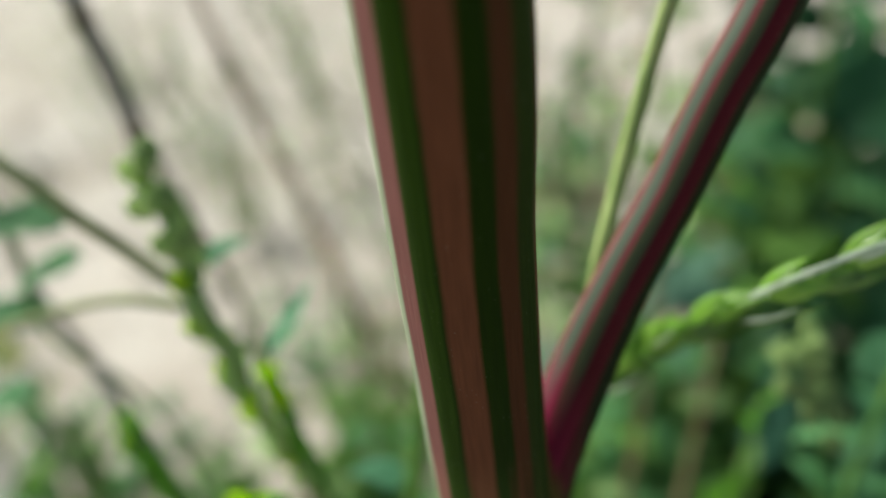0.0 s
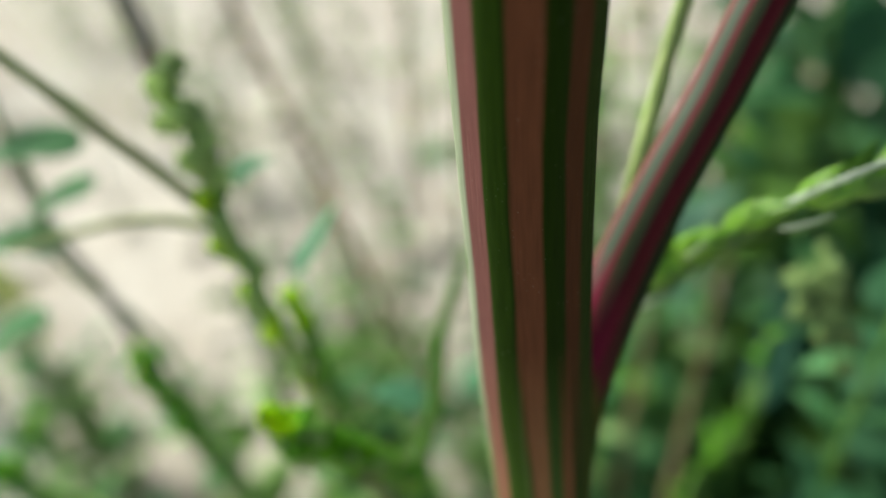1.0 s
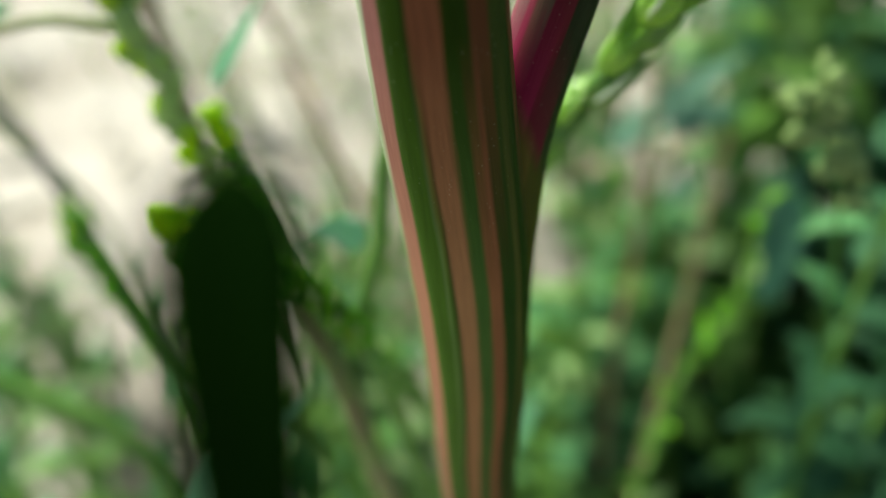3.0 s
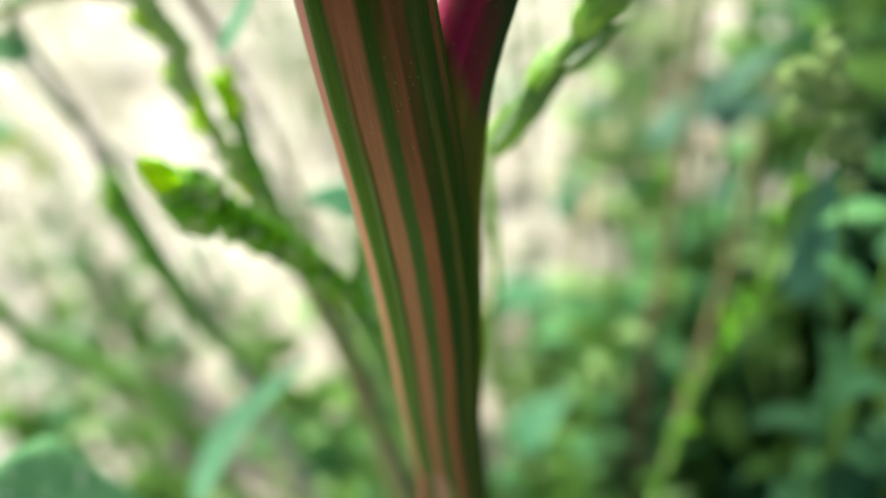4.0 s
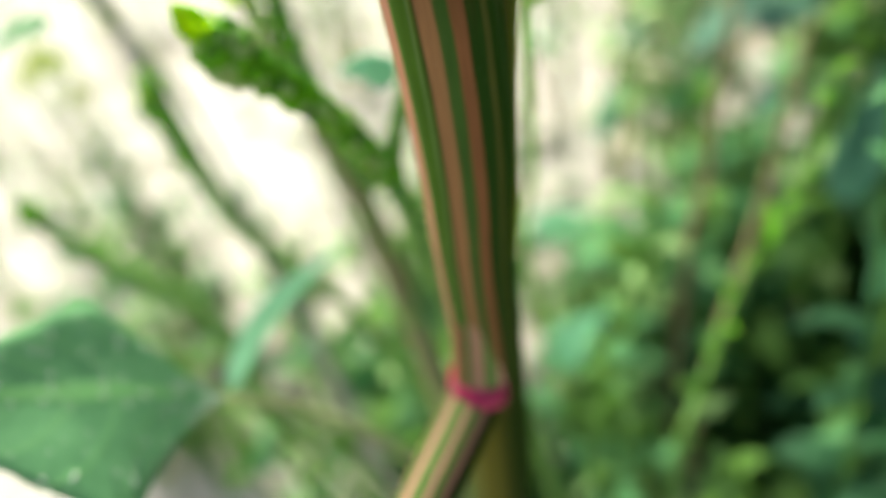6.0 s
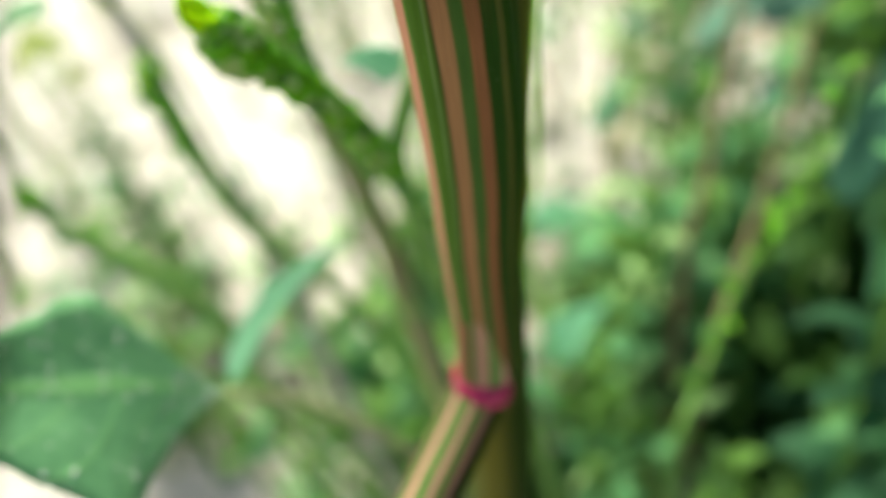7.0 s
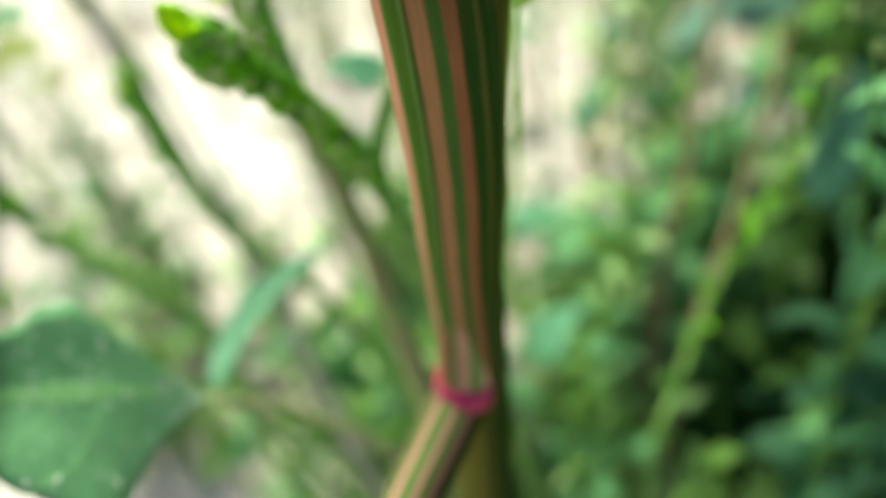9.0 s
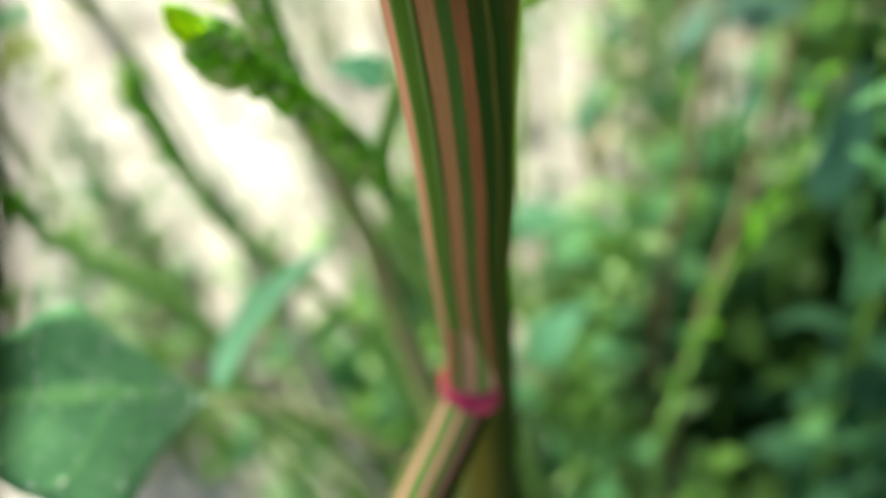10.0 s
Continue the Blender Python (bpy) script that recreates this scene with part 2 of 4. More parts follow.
STRAW_LEAF = leaf_material("dry_straw_leaf", (0.34, 0.26, 0.19), (0.56, 0.46, 0.36), (0.5, 0.42, 0.33), rough=0.8, glow=0.2)
LIME_LEAF = leaf_material("young_lime_leaf", (0.48, 0.74, 0.008), (0.66, 0.88, 0.03), (0.5, 0.66, 0.1), glow=0.65)
BROAD_LEAF = leaf_material("broad_leaf", (0.12, 0.28, 0.135), (0.20, 0.41, 0.205), (0.21, 0.42, 0.17), glow=0.42)
STRAP_LEAF = leaf_material("blue_strap_leaf", (0.20, 0.43, 0.27), (0.28, 0.54, 0.36), (0.25, 0.48, 0.3), glow=0.6)
BUD = plain("flower_bud_green", (0.085, 0.29, 0.006), (0.22, 0.50, 0.025), 500.0, glow=0.4)
# darker copy of the bud green: shade between the buds put into colour
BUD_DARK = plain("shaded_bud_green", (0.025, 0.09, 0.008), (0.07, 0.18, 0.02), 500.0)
BUD_LIME = plain("young_bud_lime", (0.48, 0.76, 0.008), (0.66, 0.90, 0.03), 900.0, glow=0.55)
BRACT_LEAF = leaf_material("bract_green", (0.12, 0.33, 0.008), (0.24, 0.50, 0.03), (0.28, 0.46, 0.12), glow=0.5)
BUD_SOFT = plain("soft_flower_bud", (0.14, 0.22, 0.07), (0.27, 0.36, 0.14), 900.0, glow=0.3)
BUD_PALE = plain("pale_flower_bud", (0.32, 0.47, 0.14), (0.54, 0.66, 0.30), 900.0, glow=0.6)
STALK = plain("green_stalk", (0.07, 0.16, 0.025), (0.15, 0.27, 0.06), 300.0)
STALK_DULL = plain("dull_green_stalk", (0.20, 0.20, 0.10), (0.24, 0.30, 0.12), 300.0, 0.6)
STALK_PALE = plain("pale_green_stalk", (0.24, 0.32, 0.11), (0.36, 0.42, 0.17), 300.0)
CRIMSON = plain("crimson_ring", (0.14, 0.006, 0.028), (0.33, 0.018, 0.08), 260.0, 0.4)
STALK_BROWN = plain("grey_brown_stalk", (0.10, 0.075, 0.05), (0.18, 0.135, 0.09), 300.0, 0.7)
STALK_DUSK = plain("dusky_stalk", (0.17, 0.145, 0.115), (0.27, 0.235, 0.19), 300.0, 0.7)
STALK_WOODY = plain("pinkish_woody_stalk", (0.13, 0.095, 0.05), (0.21, 0.16, 0.095), 200.0, 0.8)
STALK_GREY = plain("pale_grey_stalk", (0.24, 0.21, 0.18), (0.38, 0.34, 0.31), 300.0, 0.7)
STALK_RED = plain("reddish_straw", (0.36, 0.22, 0.14), (0.52, 0.36, 0.26), 300.0, 0.7)
STALK_PURPLE = plain("purple_green_stalk", (0.17, 0.12, 0.08), (0.18, 0.25, 0.07), 150.0, 0.6)
GRASS = plain("grass_green", (0.12, 0.30, 0.015), (0.28, 0.52, 0.05), 500.0, 0.3, gloss=0.7, glow=0.25)
# shaded copy of the grass green, for spikelets along the ear's underside
GRASS_SHADE = plain("grass_green_shade", (0.04, 0.13, 0.008), (0.11, 0.25, 0.02), 500.0, 0.3, gloss=0.6, glow=0.2)
GRASS_RIM = plain("glume_margin_highlight", (0.40, 0.48, 0.34), (0.58, 0.65, 0.52), 500.0, 0.35, gloss=0.4)
GRAIN = plain("white_meal_grain", (0.75, 0.74, 0.7), (0.85, 0.84, 0.8), 900.0, 0.6)


def ground_material():
    m, nodes, links, bsdf = material("sandy_soil")
    a = noise_of(nodes, links, 22.0, 6.0)
    r = ramp_of(nodes, [(0.30, (0.275, 0.232, 0.20)), (0.46, (0.385, 0.33, 0.317)), (0.68, (0.48, 0.425, 0.42))])
    links.new(a.outputs["Fac"], r.inputs[0])
    b = noise_of(nodes, links, 120.0, 6.0)
    mul = nodes.new("ShaderNodeMix")
    mul.data_type, mul.blend_type = 'RGBA', 'MULTIPLY'
    mul.inputs[0].default_value = 0.7
    br = ramp_of(nodes, [(0.3, (0.75, 0.73, 0.7)), (0.65, (1.05, 1.05, 1.05))])
    links.new(b.outputs["Fac"], br.inputs[0])
    links.new(r.outputs[0], mul.inputs[6])
    links.new(br.outputs[0], mul.inputs[7])
    links.new(mul.outputs[2], bsdf.inputs["Base Color"])
    bsdf.inputs["Roughness"].default_value = 0.9
    bump_of(nodes, links, bsdf, b.outputs["Fac"], 0.6, 0.004)
    return m


SOIL = ground_material()
STONE = plain("pale_pebble", (0.40, 0.35, 0.30), (0.6, 0.55, 0.5), 120.0, 0.8)


# ---- builders (centimetres in, metres out) ----
def smooth_line(points, per=6):
    """A rounded line through the points (Catmull-Rom), with the share of the way for each place."""
    p = [Vector(q) for q in points]
    p = [p[0] * 2 - p[1], *p, p[-1] * 2 - p[-2]]
    out = []
    for i in range(1, len(p) - 2):
        for k in range(per):
            t = k / per
            a, b, c, d = p[i - 1:i + 3]
            out.append(0.5 * ((2 * b) + (c - a) * t + (2 * a - 5 * b + 4 * c - d) * t * t + (3 * b - a - 3 * c + d) * t ** 3))
    out.append(p[-2])
    return out


def spread(values, count):
    """The values eased out over count places."""
    return [float(v) for v in np.interp(np.linspace(0, len(values) - 1, count), range(len(values)), values)]


def tube(bm, points, radii, segs=12, front=(0, -1, 0), per=6, rib=None, lump=0.0):
    """A tapered round stem along the points. UV: the turn round it (0.5 = front, growing to the right), the length."""
    line = smooth_line(points, per)
    rad = spread(radii, len(line))
    uv = bm.loops.layers.uv.verify()
    rings, run = [], [0.0]
    for a, b in zip(line, line[1:]):
        run.append(run[-1] + (b - a).length)
    for i, c in enumerate(line):
        d = (line[min(i + 1, len(line) - 1)] - line[max(i - 1, 0)]).normalized()
        f = Vector(front)
        f = (f - d * f.dot(d)).normalized()
        s = f.cross(d) * -1
        ring = []
        for k in range(segs):
            a = -math.pi + 2 * math.pi * k / segs
            r = rad[i] * (1 + (rib(math.degrees(a)) if rib else 0.0))
            if lump:
                r *= 1 + lump * noise.noise(c * 1.3 + Vector((k * 0.7, 0, 0)))
            ring.append(bm.verts.new(c + (f * math.cos(a) + s * math.sin(a)) * r))
        rings.append(ring)
    for i in range(len(rings) - 1):
        for k in range(segs):
            kk = (k + 1) % segs
            face = bm.faces.new((rings[i][k], rings[i][kk], rings[i + 1][kk], rings[i + 1][k]))
            face.smooth = True
            for loop, (u, v) in zip(face.loops, ((k, i), (k + 1, i), (k + 1, i + 1), (k, i + 1))):
                loop[uv].uv = (u / segs, run[v])
    bm.faces.new(rings[0])
    bm.faces.new(rings[-1])
    bmesh.ops.recalc_face_normals(bm, faces=bm.faces)
    return bm


def to_mesh(name, bm, mat):
    bmesh.ops.scale(bm, vec=(CM, CM, CM), verts=bm.verts)
    me = bpy.data.meshes.new(name)
    bm.to_mesh(me)
    bm.free()
    for one in (mat if isinstance(mat, (list, tuple)) else (mat,)):
        me.materials.append(one)
    return me


def thing(name, base, label, category, group="", kind=""):
    ob = new(name)
    ob.empty_display_size = 0.01
    ob.matrix_basis = Matrix.Translation(Vector(base) * CM)
    return tagged(ob, label, category, group, kind)


def under(ob, parent):
    ob.parent = parent
    top = parent
    m = Matrix()
    while top:
        m = top.matrix_basis.copy() if top.parent is None else m
        top = top.parent
    ob.matrix_parent_inverse = m.inverted() if parent.parent is None else Matrix()
    return ob


def part(name, bm, mat, parent, label=""):
    ob = under(new(name, to_mesh(name, bm, mat)), parent)
    return tagged(ob, label) if label else ob


def piece(name, me, m, parent, label=""):
    """A part on a shared mesh, placed by the pose m (metres)."""
    ob = under(new(name, me), parent)
    ob.matrix_basis = m
    return tagged(ob, label) if label else ob


def aim(at, along, up=(0, 0, 1), size=1.0, spin=0.0):
    """The pose (metres) at a place in cm that turns +y along a direction and +z near up."""
    y = Vector(along).normalized()
    x = y.cross(Vector(up))
    x = x.normalized() if x.length > 1e-4 else Vector((1, 0, 0))
    z = x.cross(y)
    r = Matrix((x, y, z)).transposed().to_4x4()
    return Matrix.Translation(Vector(at) * CM) @ r @ Matrix.Rotation(spin, 4, 'Y') @ Matrix.Scale(size, 4)


def blade(bm, spine, width, up=(0, 0, 1), shape=1.0, teeth=0, tooth=0.12, fold=0.25, thick=0.025, rows=22, cols=8, wave=0.0, wedge=0.0, curve=0.85, skew=0.0):
    """A leaf blade along a spine: widest at about a third, toothed, folded up along the midrib, with real thickness.
    UV: across (-1 to 1), along (0 to 1)."""
    line = smooth_line(spine, 8)
    uv = bm.loops.layers.uv.verify()
    grids = []
    for side in (1, -1):
        grid = []
        for i in range(rows + 1):
            t = i / rows
            q = t * (len(line) - 1)
            j = min(int(q), len(line) - 2)
            c = line[j].lerp(line[j + 1], q - j)
            d = (line[j + 1] - line[j]).normalized()
            x = d.cross(Vector(up)).normalized()
            z = x.cross(d)
            w = width * (math.sin(math.pi * min(1, t ** (0.62 * shape) * 0.985 + 0.015))) ** 0.9
            if wedge:
                w = width * (t / wedge if t < wedge else (1 - t) / (1 - wedge) + 0.01) ** curve
            if teeth:
                w *= 1 - tooth * (1 - (t * teeth) % 1.0) * math.sin(math.pi * t)
            row = []
            for k in range(cols + 1):
                v = 2 * k / cols - 1
                lift = fold * abs(v) * w + wave * w * math.sin(9 * t + 3 * v)
                row.append((bm.verts.new(c + x * (v * w * (1 - skew if v > 0 else 1 + skew)) + z * (lift + side * thick * 0.5 * (1 - 0.7 * abs(v)))), v, t))
            grid.append(row)
        grids.append(grid)
    for s, grid in enumerate(grids):
        for i in range(rows):
            for k in range(cols):
                q = [grid[i][k], grid[i][k + 1], grid[i + 1][k + 1], grid[i + 1][k]]
                if s:
                    q.reverse()
                face = bm.faces.new([a[0] for a in q])
                face.smooth = True
                for loop, a in zip(face.loops, q):
                    loop[uv].uv = (a[1], a[2])
    a, b = grids
    rim = [(i, 0) for i in range(rows + 1)] + [(rows, k) for k in range(1, cols + 1)] + [(i, cols) for i in range(rows - 1, -1, -1)] + [(0, k) for k in range(cols - 1, 0, -1)]
    for (i, k), (ii, kk) in zip(rim, rim[1:] + rim[:1]):
        bm.faces.new((a[i][k][0], a[ii][kk][0], b[ii][kk][0], b[i][k][0]))
    bmesh.ops.recalc_face_normals(bm, faces=bm.faces)
    return bm


def ball(bm, at, r, squash=1.0, seed=0):
    made = bmesh.ops.create_icosphere(bm, subdivisions=2, radius=1.0)["verts"]
    for v in made:
        n = 1 + 0.16 * noise.noise(v.co * 1.9 + Vector((seed, 0, 0)))
        v.co = Vector(at) + Vector((v.co.x * r, v.co.y * r * squash, v.co.z * r)) * n
    for f in bm.faces:
        f.smooth = True


def bud_knot(seed, size, mat, name):
    """A tight knot of small round flower buds grown together, about size cm across."""
    rnd = random.Random(seed)
    bm = bmesh.new()
    tops = [Vector((rnd.uniform(-1, 1), rnd.uniform(-1, 1), rnd.uniform(-1, 1))).normalized() for _ in range(13)]
    for v in bmesh.ops.create_icosphere(bm, subdivisions=4, radius=1.0)["verts"]:
        near = max(v.co.normalized().dot(t) for t in tops)
        v.co = v.co.normalized() * size * 0.5 * (0.62 + 0.5 * max(0.0, near - 0.72) / 0.28 + 0.1 * noise.noise(v.co * 2 + Vector((seed, 0, 0))))
    for f in bm.faces:
        f.smooth = True
    return to_mesh(name, bm, mat)


KNOTS = [bud_knot(n, 1.0, BUD, "bud_knot") for n in range(3)]
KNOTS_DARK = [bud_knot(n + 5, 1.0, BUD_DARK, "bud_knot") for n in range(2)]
KNOTS_LIME = [bud_knot(n + 9, 1.0, BUD_LIME, "bud_knot") for n in range(2)]
KNOTS_SOFT = [bud_knot(n + 29, 1.0, BUD_SOFT, "bud_knot") for n in range(2)]
KNOTS_PALE = [bud_knot(n + 19, 1.0, BUD_PALE, "bud_knot") for n in range(2)]


def leaf_mesh(mat, width, teeth, fold, bend, name="leaf", shape=1.0):
    """A unit leaf (1 cm long) along +y with its face to +z."""
    bm = bmesh.new()
    blade(bm, [(0, 0, 0), (0, 0.35, 0.06 * bend), (0, 0.7, 0.02 * bend), (0, 1.0, -0.16 * bend)], width, (0, 0, 1), shape, teeth, 0.2, fold,
          0.012, 16, 6, 0.06)
    return to_mesh(name, bm, mat)


LEAVES = {
    "teal": [leaf_mesh(TEAL_LEAF, 0.30, 5, 0.25, 1.0), leaf_mesh(TEAL_LEAF, 0.36, 4, 0.15, 1.6), leaf_mesh(TEAL_LEAF, 0.22, 0, 0.3, 1.0)],
    "green": [leaf_mesh(GREEN_LEAF, 0.28, 5, 0.2, 1.3), leaf_mesh(GREEN_LEAF, 0.18, 0, 0.3, 0.8), leaf_mesh(GREEN_LEAF, 0.33, 4, 0.12, 1.0)],
    "dark": [leaf_mesh(SHADE_DARK_LEAF, 0.34, 4, 0.15, 1.2), leaf_mesh(SHADE_DARK_LEAF, 0.40, 5, 0.1, 0.8)],
    "deep": [leaf_mesh(DEEP_LEAF, 0.30, 4, 0.18, 1.1), leaf_mesh(DEEP_LEAF, 0.2, 0, 0.25, 0.9)],
    "mid": [leaf_mesh(MID_LEAF, 0.28, 4, 0.2, 1.2), leaf_mesh(MID_LEAF, 0.2, 0, 0.25, 0.9)],
    "pale": [leaf_mesh(PALE_LEAF, 0.26, 4, 0.25, 1.0), leaf_mesh(PALE_LEAF, 0.18, 0, 0.3, 1.4)],
    "straw": [leaf_mesh(STRAW_LEAF, 0.2, 3, 0.5, 2.2), leaf_mesh(STRAW_LEAF, 0.14, 0, 0.6, 1.4)],
    "bract": [leaf_mesh(BRACT_LEAF, 0.24, 3, 0.3, 0.9), leaf_mesh(BRACT_LEAF, 0.18, 0, 0.3, 0.6)],
    "lime": [leaf_mesh(LIME_LEAF, 0.24, 3, 0.35, 1.0), leaf_mesh(LIME_LEAF, 0.16, 0, 0.35, 0.7)],
}


def flower_spike(parent, spine, thick, count, seed, stalk=STALK, tip="lime", knots=KNOTS, start=0.0, stop=1.0, knot=0.34, young=0.25, loose=0.42, taper=0.5, bracts=0):
    """A flowering spike from its tip: a stalk, bud knots set round it that get smaller downwards, pointed young leaves at the tip."""
    rnd = random.Random(seed)
    bm = bmesh.new()
    tube(bm, spine, thick, 10)
    part("stalk", bm, stalk, parent)
    line = smooth_line(spine, 10)
    n = len(line) - 1
    for i in range(count):
        t = start + (stop - start) * (i + rnd.random() * 0.6) / count
        q = line[min(n, int(t * n))]
        d = Vector((rnd.uniform(-1, 1), rnd.uniform(-1, 1), rnd.uniform(-0.7, 1))).normalized()
        size = knot * rnd.uniform(0.6, 1.15) * (1 - taper * (t - start) / (stop - start))
        mesh = rnd.choice(KNOTS_LIME) if tip == "lime" and t < young else rnd.choice(knots)
        piece("bud_knot", mesh, aim(q + d * size * loose, d, (0.3, 0.2, 1), size, rnd.random() * 6), parent)
    axis = (line[0] - line[min(n, 4)]).normalized()
    for i in range(bracts):
        t = stop * 0.5 * (i + 2) / bracts
        q, ahead = line[int(t * n)], (line[max(0, int(t * n) - 3)] - line[int(t * n) + 2]).normalized()
        d = (ahead + 0.5 * Vector((rnd.uniform(-1, 1), rnd.uniform(-1, 1), rnd.uniform(-1, 1)))).normalized()
        kind = "lime" if t < young * 1.6 or i % 4 == 0 else "green"
        piece("bract", rnd.choice(LEAVES[kind]), aim(q, d, (rnd.uniform(-1, 1), -0.6, 1), knot * rnd.uniform(0.9, 1.4), rnd.random() * 6), parent)
    for i in range(6 if tip else 0):
        d = (axis + 0.45 * Vector((rnd.uniform(-1, 1), rnd.uniform(-1, 1), rnd.uniform(-1, 1)))).normalized()
        piece("young_leaf", rnd.choice(LEAVES[tip]), aim(line[i // 2] - axis * 0.05, d, (0.2, -0.4, 1), knot * rnd.uniform(0.55, 0.85), rnd.random() * 6), parent)


def bud_head(parent, spine, girth, count, seed):
    """A tight tapered head of small buds and pointed bracts that lie over one another towards the tip, then strung out down the stalk."""
    rnd = random.Random(seed)
    line = smooth_line(spine, 12)
    n = len(line) - 1
    wide = spread(girth, n + 1)
    bm = bmesh.new()
    tube(bm, [line[k] for k in range(2, n, 4)], [wide[k] * 0.52 for k in range(2, n, 4)], 14, per=3, lump=0.12)
    part("bud_axis", bm, BUD, parent)
    for i in range(count):
        t = (i / count) ** 1.25
        k = min(n, int(t * n))
        q, ahead = line[k], (line[max(0, k - 3)] - line[min(n, k + 3)]).normalized()
        side = ahead.cross(Vector((0.3, 0.9, 0.3))).normalized()
        a = i * 2.4 + rnd.uniform(-0.4, 0.4)
        out = side * math.cos(a) + ahead.cross(side) * math.sin(a)
        at = q + out * wide[k] * rnd.uniform(0.58, 0.86)
        if i % 7 == 0 or t < 0.09:
            kind = "lime" if t < 0.17 or rnd.random() < 0.2 else "bract"
            piece("bract", LEAVES[kind][rnd.choice((0, 1))], aim(at - ahead * 0.08, ahead + out * (rnd.uniform(0.0, 0.14) if t < 0.1 else rnd.uniform(0.08, 0.28)), out, rnd.uniform(0.24, 0.34) * (1.2 if t < 0.1 else 1.0), rnd.uniform(-0.4, 0.4)), parent)
        else:
            kind = KNOTS_LIME if t < 0.13 else rnd.choice([KNOTS, KNOTS, KNOTS, KNOTS, KNOTS_DARK, KNOTS_PALE, KNOTS_PALE])
            piece("bud_knot", rnd.choice(kind), aim(at, ahead + out * 0.4, (0.3, 0.2, 1), wide[k] * rnd.uniform(0.5, 0.8) + 0.03, rnd.random() * 6), parent)


def stalk_nodes(parent, spine, places, r):
    """Slightly swollen darker joints round a dry stalk."""
    line = smooth_line(spine, 8)
    for t in places:
        k = int(t * (len(line) - 3)) + 1
        way = (line[k + 1] - line[k - 1]).normalized()
        bm = bmesh.new()
        tube(bm, [line[k] - way * r, line[k], line[k] + way * r], [r * 0.85, r * 1.25, r * 0.85], 12, per=4)
        part("node", bm, STALK_BROWN, parent, "darker swollen node")


# ---- the ground: one sheet to the horizon ----
GROUND = -15.0


def ground_height(x, y):
    return GROUND + 1.1 * noise.noise(Vector((x * 0.05, y * 0.05, 0))) + 0.35 * noise.noise(Vector((x * 0.22, y * 0.22, 3)))


bm = bmesh.new()
steps = sorted({round(s * v, 3) for s in (-1, 1) for v in [*range(0, 82, 2), 95, 120, 160, 240, 400, 800, 2000, 8000, 40000]})
grid = [[bm.verts.new((x, y, ground_height(x, y) if max(abs(x), abs(y)) < 300 else GROUND)) for x in steps] for y in steps]
for r0, r1 in zip(grid, grid[1:]):
    for i in range(len(steps) - 1):
        bm.faces.new((r0[i], r0[i + 1], r1[i + 1], r1[i])).smooth = True
ground = new("ground", to_mesh("ground", bm, SOIL))
tagged(ground, "pale pinkish sandy soil between the weeds", "ground", kind="structure")

# ---- the striped plant in the middle ----
plant = thing("goosefoot_plant", (-1.2, 0.3, GROUND), "goosefoot plant with ribbed red and green striped stem in sand", "plant")


def stem_rib(a):
    """Green stripes stand out a little, red ones lie in shallow furrows."""
    best = 0.0
    for (a0, c), (a1, _) in zip(STEM_EDGES, STEM_EDGES[1:] + [(180, None)]):
        if a0 <= a < a1:
            s = math.sin(math.pi * (a - a0) / (a1 - a0))
            best = 0.035 * s if c[1] > c[0] else -0.02 * s
    return best


STEM_LINE = [(-1.2, 0.3, -16.0), (-0.9, 0.25, -10.0), (-0.36, 0.14, -5.5), (-0.215, 0.1, -3.6), (-0.13, 0.03, -1.8), (-0.03, 0.0, -0.6), (0.0, 0.0, 0.6),
             (-0.03, 0.0, 1.8), (-0.03, 0.0, 3.0), (-0.02, 0.0, 4.1), (0.02, 0.0, 5.3), (0.05, 0.02, 8.0), (0.1, 0.1, 12.0)]
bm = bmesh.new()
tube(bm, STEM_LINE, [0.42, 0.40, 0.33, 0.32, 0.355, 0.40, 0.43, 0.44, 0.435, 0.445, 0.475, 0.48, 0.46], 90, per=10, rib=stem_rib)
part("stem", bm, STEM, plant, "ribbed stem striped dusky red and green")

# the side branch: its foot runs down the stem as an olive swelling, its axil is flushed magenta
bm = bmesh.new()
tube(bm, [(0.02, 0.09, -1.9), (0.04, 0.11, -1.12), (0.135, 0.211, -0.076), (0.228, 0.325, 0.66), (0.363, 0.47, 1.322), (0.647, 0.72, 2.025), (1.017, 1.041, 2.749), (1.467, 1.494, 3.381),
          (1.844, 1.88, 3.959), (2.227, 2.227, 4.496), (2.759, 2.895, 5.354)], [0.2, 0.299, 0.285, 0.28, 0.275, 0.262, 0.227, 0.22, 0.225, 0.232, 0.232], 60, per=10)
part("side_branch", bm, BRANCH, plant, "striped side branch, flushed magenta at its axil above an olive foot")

# the stalk's foot runs down the stem as a striped ridge
bm = bmesh.new()
tube(bm, [(-0.145, 0, -1.62), (-0.195, -0.05, -2.32), (-0.24, -0.11, -2.92), (-0.26, -0.17, -3.24), (-0.27, -0.2, -3.32)], [0.2, 0.235, 0.252, 0.262, 0.24], 48, per=8)
part("stalk_foot", bm, RIDGE, plant, "striped foot of the leaf stalk")

bm = bmesh.new()
tube(bm, [(-0.253, -0.16, -3.19), (-0.262, -0.19, -3.26), (-0.276, -0.23, -3.34), (-0.285, -0.26, -3.40)], [0.262, 0.293, 0.298, 0.27], 40, front=(0, -0.5, 1), per=6, lump=0.04)
part("node_ring", bm, CRIMSON, plant, "crimson ring at the leaf stalk's base")

